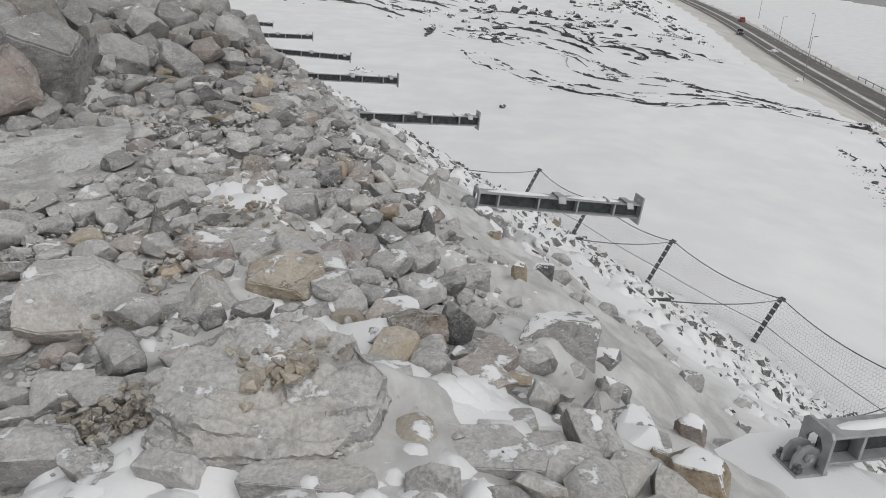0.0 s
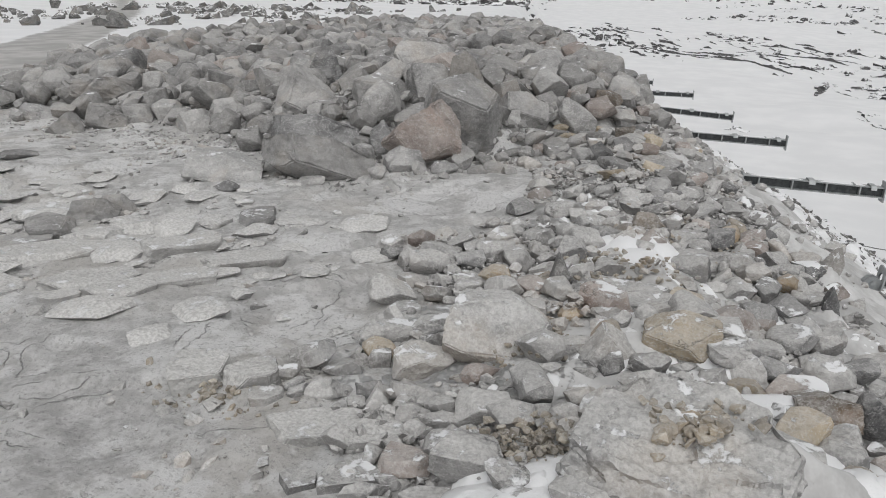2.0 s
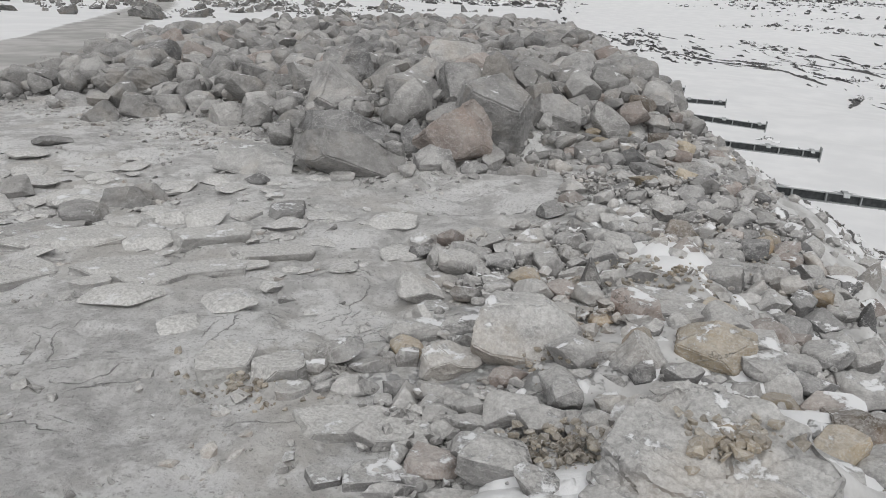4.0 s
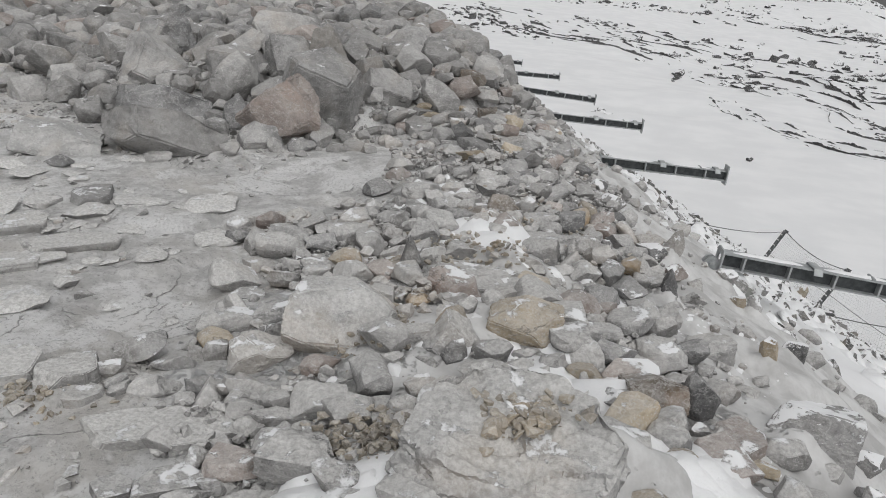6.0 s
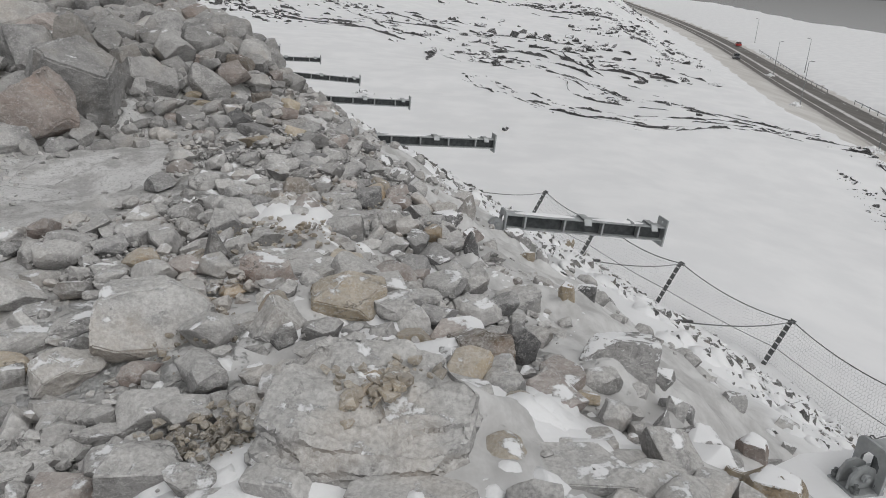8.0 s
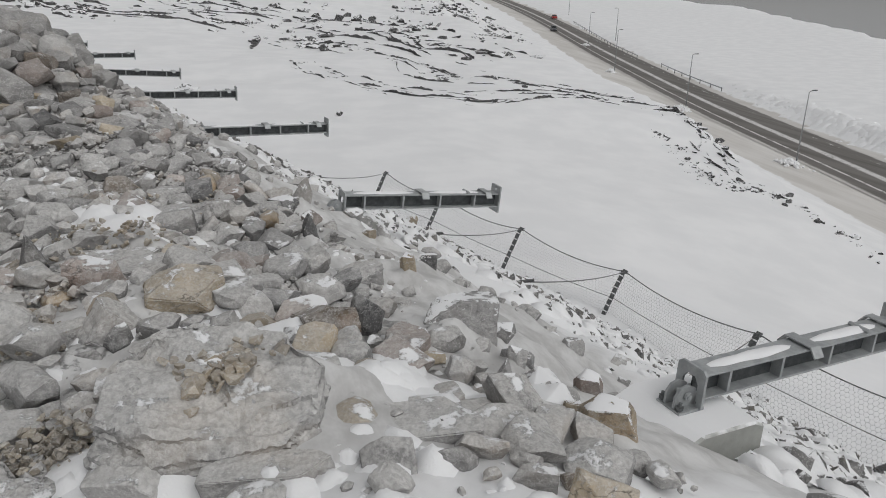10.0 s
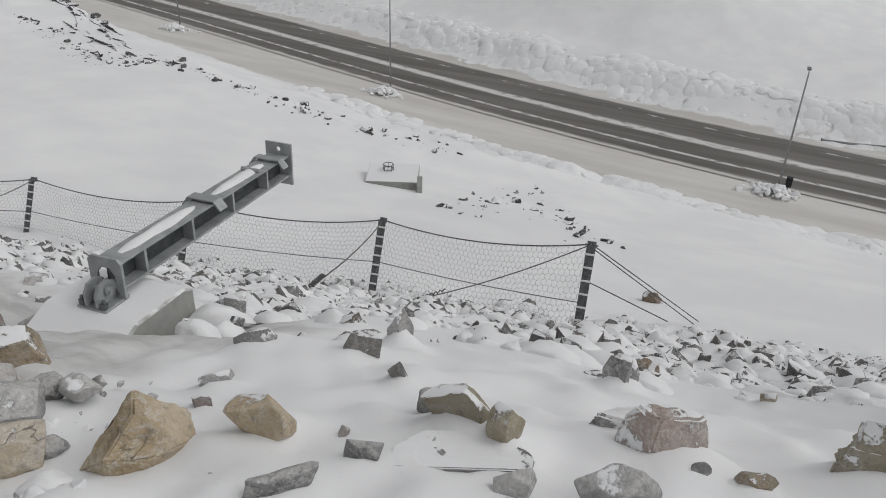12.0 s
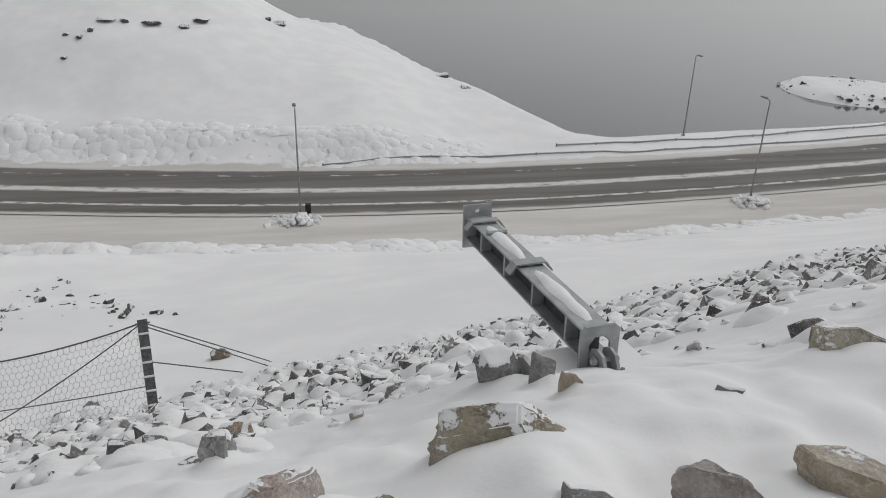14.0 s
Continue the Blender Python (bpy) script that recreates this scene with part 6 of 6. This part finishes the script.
def place_lamps():
    first = street_lamp()
    spots = [(51.0, 0.9), (55.2, 33.2), (62.2, 64.3), (69.6, 95.0), (50.8, -33.8), (79.0, 131.5), (97.0, 175.0)]
    for i, (x, y) in enumerate(spots):
        m = pose(x, y, ground_z(x, y), 0, 0, 4)
        if i == 0:
            first.matrix_world = m
        else:
            copy_thing(first, m)
        snow_heap(x - 0.7, y + 0.2, 1.7 if i < 5 else 1.2, 0.5, 70 + i)
    for x, y in ((69.0, -37.1), (108.3, 181.0), (134.7, 259.0)):
        copy_thing(first, pose(x, y, ground_z(x, y), 0, 0, 184))
    bin_root = new("roadside_box")
    bin_root.matrix_world = pose(51.35, 0.35, ground_z(51.35, 0.35))
    part("box", boxes((-0.18, 0.18, -0.2, 0.2, 0.35, 1.0), bevel=0.03), RUBBER, bin_root)
    part("stand", boxes((-0.05, 0.05, -0.05, 0.05, -0.1, 0.35)), STEEL_DARK, bin_root)
    tagged(bin_root, "small black box on a stand by the lamp", "box")


place_lamps()


# ---- guard rails on the sea side ----
def guard_rail(points, lift=0.62):
    root = new("guard_rail")
    pts = []
    for (x0, y0), (x1, y1) in zip(points, points[1:]):
        n = max(1, int(math.hypot(x1 - x0, y1 - y0) / 2.0))
        pts += [(x0 + (x1 - x0) * i / n, y0 + (y1 - y0) * i / n) for i in range(n)]
    pts.append(points[-1])
    bm = bmesh.new()
    shape = [(0.0, -0.09), (0.04, -0.07), (0.04, -0.03), (0.0, 0.0), (0.04, 0.03), (0.04, 0.07), (0.0, 0.09)]
    rings = []
    for x, y in pts:
        z = ground_z(x, y) + lift
        rings.append([bm.verts.new((x - a, y, z + b)) for a, b in shape] + [bm.verts.new((x - a + 0.006, y, z + b)) for a, b in shape[::-1]])
    for r0, r1 in zip(rings, rings[1:]):
        for j in range(14):
            bm.faces.new((r0[j], r0[(j + 1) % 14], r1[(j + 1) % 14], r1[j]))
    bmesh.ops.recalc_face_normals(bm, faces=bm.faces)
    part("rail", bm, GALVANISED, root, "weathered steel rail")
    share = link_mesh("rail_post", boxes((0.005, 0.09, -0.05, 0.05, -0.9, 0.12)), STEEL_DARK)
    for x, y in pts[::2]:
        ob = new("rail_post", share)
        ob.parent = root
        ob.matrix_world = pose(x, y, ground_z(x, y) + lift)
    return tagged(root, "weathered steel guard rail half buried in snow", "guard rail", "guard rails")


guard_rail([(62.6, -1.0), (63.4, -10.5), (63.6, -18.0), (64.0, -29.0), (64.8, -41.0), (67.2, -60.0), (75.0, -90.0)], 0.12)
guard_rail([(66.5, -23.0), (66.8, -31.0), (67.6, -42.0), (70.3, -61.0)], 0.14)
guard_rail([(85.0, 107.0), (88.5, 122.0), (92.5, 136.0)], 0.7)
guard_rail([(95.5, 150.0), (102.0, 172.0), (112.0, 200.0), (124.0, 235.0)], 0.7)


# ---- cars on the road ----
def car(paint, label):
    root = new("car")
    bm = bmesh.new()
    prism(bm, [(-2.15, 0.32), (2.1, 0.32), (2.18, 0.55), (2.05, 0.8), (1.15, 0.93), (-1.9, 0.98), (-2.15, 0.85)], 1.72, "y", -0.86)
    bmesh.ops.bevel(bm, geom=list(bm.edges), offset=0.06, segments=2, affect="EDGES")
    body = part("body", bm, paint, root)
    bm = bmesh.new()
    prism(bm, [(-1.85, 0.94), (1.05, 0.92), (0.35, 1.42), (-1.3, 1.46)], 1.5, "y", -0.75)
    bmesh.ops.bevel(bm, geom=list(bm.edges), offset=0.07, segments=2, affect="EDGES")
    part("cabin", bm, CAR_GLASS, root, "dark glazed cabin")
    part("roof", boxes((-1.28, 0.34, -0.66, 0.66, 1.43, 1.49), bevel=0.025), paint, root)
    for x in (-1.35, 1.3):
        for s in (-1, 1):
            y0 = 0.72 * s
            wheel = part("wheel", tubes(([(x, y0, 0.32), (x, y0 + s * 0.16, 0.32)], 0.32), sides=14), RUBBER, root)
            part("rim", tubes(([(x, y0 + s * 0.15, 0.32), (x, y0 + s * 0.168, 0.32)], 0.2), sides=10), GALVANISED, wheel)
    for s in (-1, 1):
        part("headlight", boxes((2.08, 2.2, s * 0.62 - 0.16, s * 0.62 + 0.16, 0.62, 0.74), bevel=0.02), LAMP_GLASS, body)
        part("tail_light", boxes((-2.2, -2.1, s * 0.68 - 0.12, s * 0.68 + 0.12, 0.72, 0.9), bevel=0.02), TAIL_GLASS, body)
    return tagged(root, label, "car", "cars on the road")


car(RED_PAINT, "small red car driving on the asphalt road").matrix_world = pose(126.4, 254.0, -20.86, 0, 0, 71)
car(DARK_PAINT, "dark blue-grey car driving on the asphalt road").matrix_world = pose(105.5, 212.0, -20.86, 0, 0, 250)

# ---- drifts ----
def drift_snow():
    """Snow and rock dust banked up against the boulders: lifts the ground sheet round each of them."""
    me = bpy.data.objects["ground"].data
    co = np.empty(len(me.vertices) * 3, np.float32)
    me.vertices.foreach_get("co", co)
    co = co.reshape(-1, 3)
    near = np.where((np.abs(co[:, 0]) < 14) & (np.abs(co[:, 1] - 4) < 16))[0]
    p, lift = co[near], np.zeros(len(near))
    for x, y, wide, tall in DRIFTS:
        reach = wide * 0.62
        ok = np.where((np.abs(p[:, 0] - x) < 2.2 * reach) & (np.abs(p[:, 1] - y) < 2.2 * reach))[0]
        r2 = ((p[ok, 0] - x) ** 2 + (p[ok, 1] - y) ** 2) / reach ** 2
        lift[ok] = np.maximum(lift[ok], tall * np.exp(-r2 * 0.8))
    # hollows in front of the footings
    for (x, y, _), tip in POSTS[:4]:
        lift -= 0.24 * np.exp(-((p[:, 0] - x - 0.42) / 0.3) ** 2 - ((p[:, 1] - y - 0.02) / 0.42) ** 2) + 0.2 * np.exp(-((p[:, 0] - x - 0.15) / 0.34) ** 2 - ((p[:, 1] - y + 0.5) / 0.26) ** 2)
    lift += 0.5 * np.maximum(0, 0.06 - lift) * crest_zone(p[:, 0], p[:, 1]) * step(-heaped(p[:, 0], p[:, 1]), 0.3, 0.8)
    co[near, 2] += lift
    me.vertices.foreach_set("co", co.ravel())
    # snow blown into the hollows between the heaps
    snow = np.empty(len(me.vertices), np.float32)
    me.attributes["snow"].data.foreach_get("value", snow)
    snow[near] += 0.22 * (crest_zone(p[:, 0], p[:, 1]) * step(-heaped(p[:, 0], p[:, 1]), 0.2, 0.6)).astype(np.float32)
    me.attributes["snow"].data.foreach_set("value", snow)
    me.update()


drift_snow()
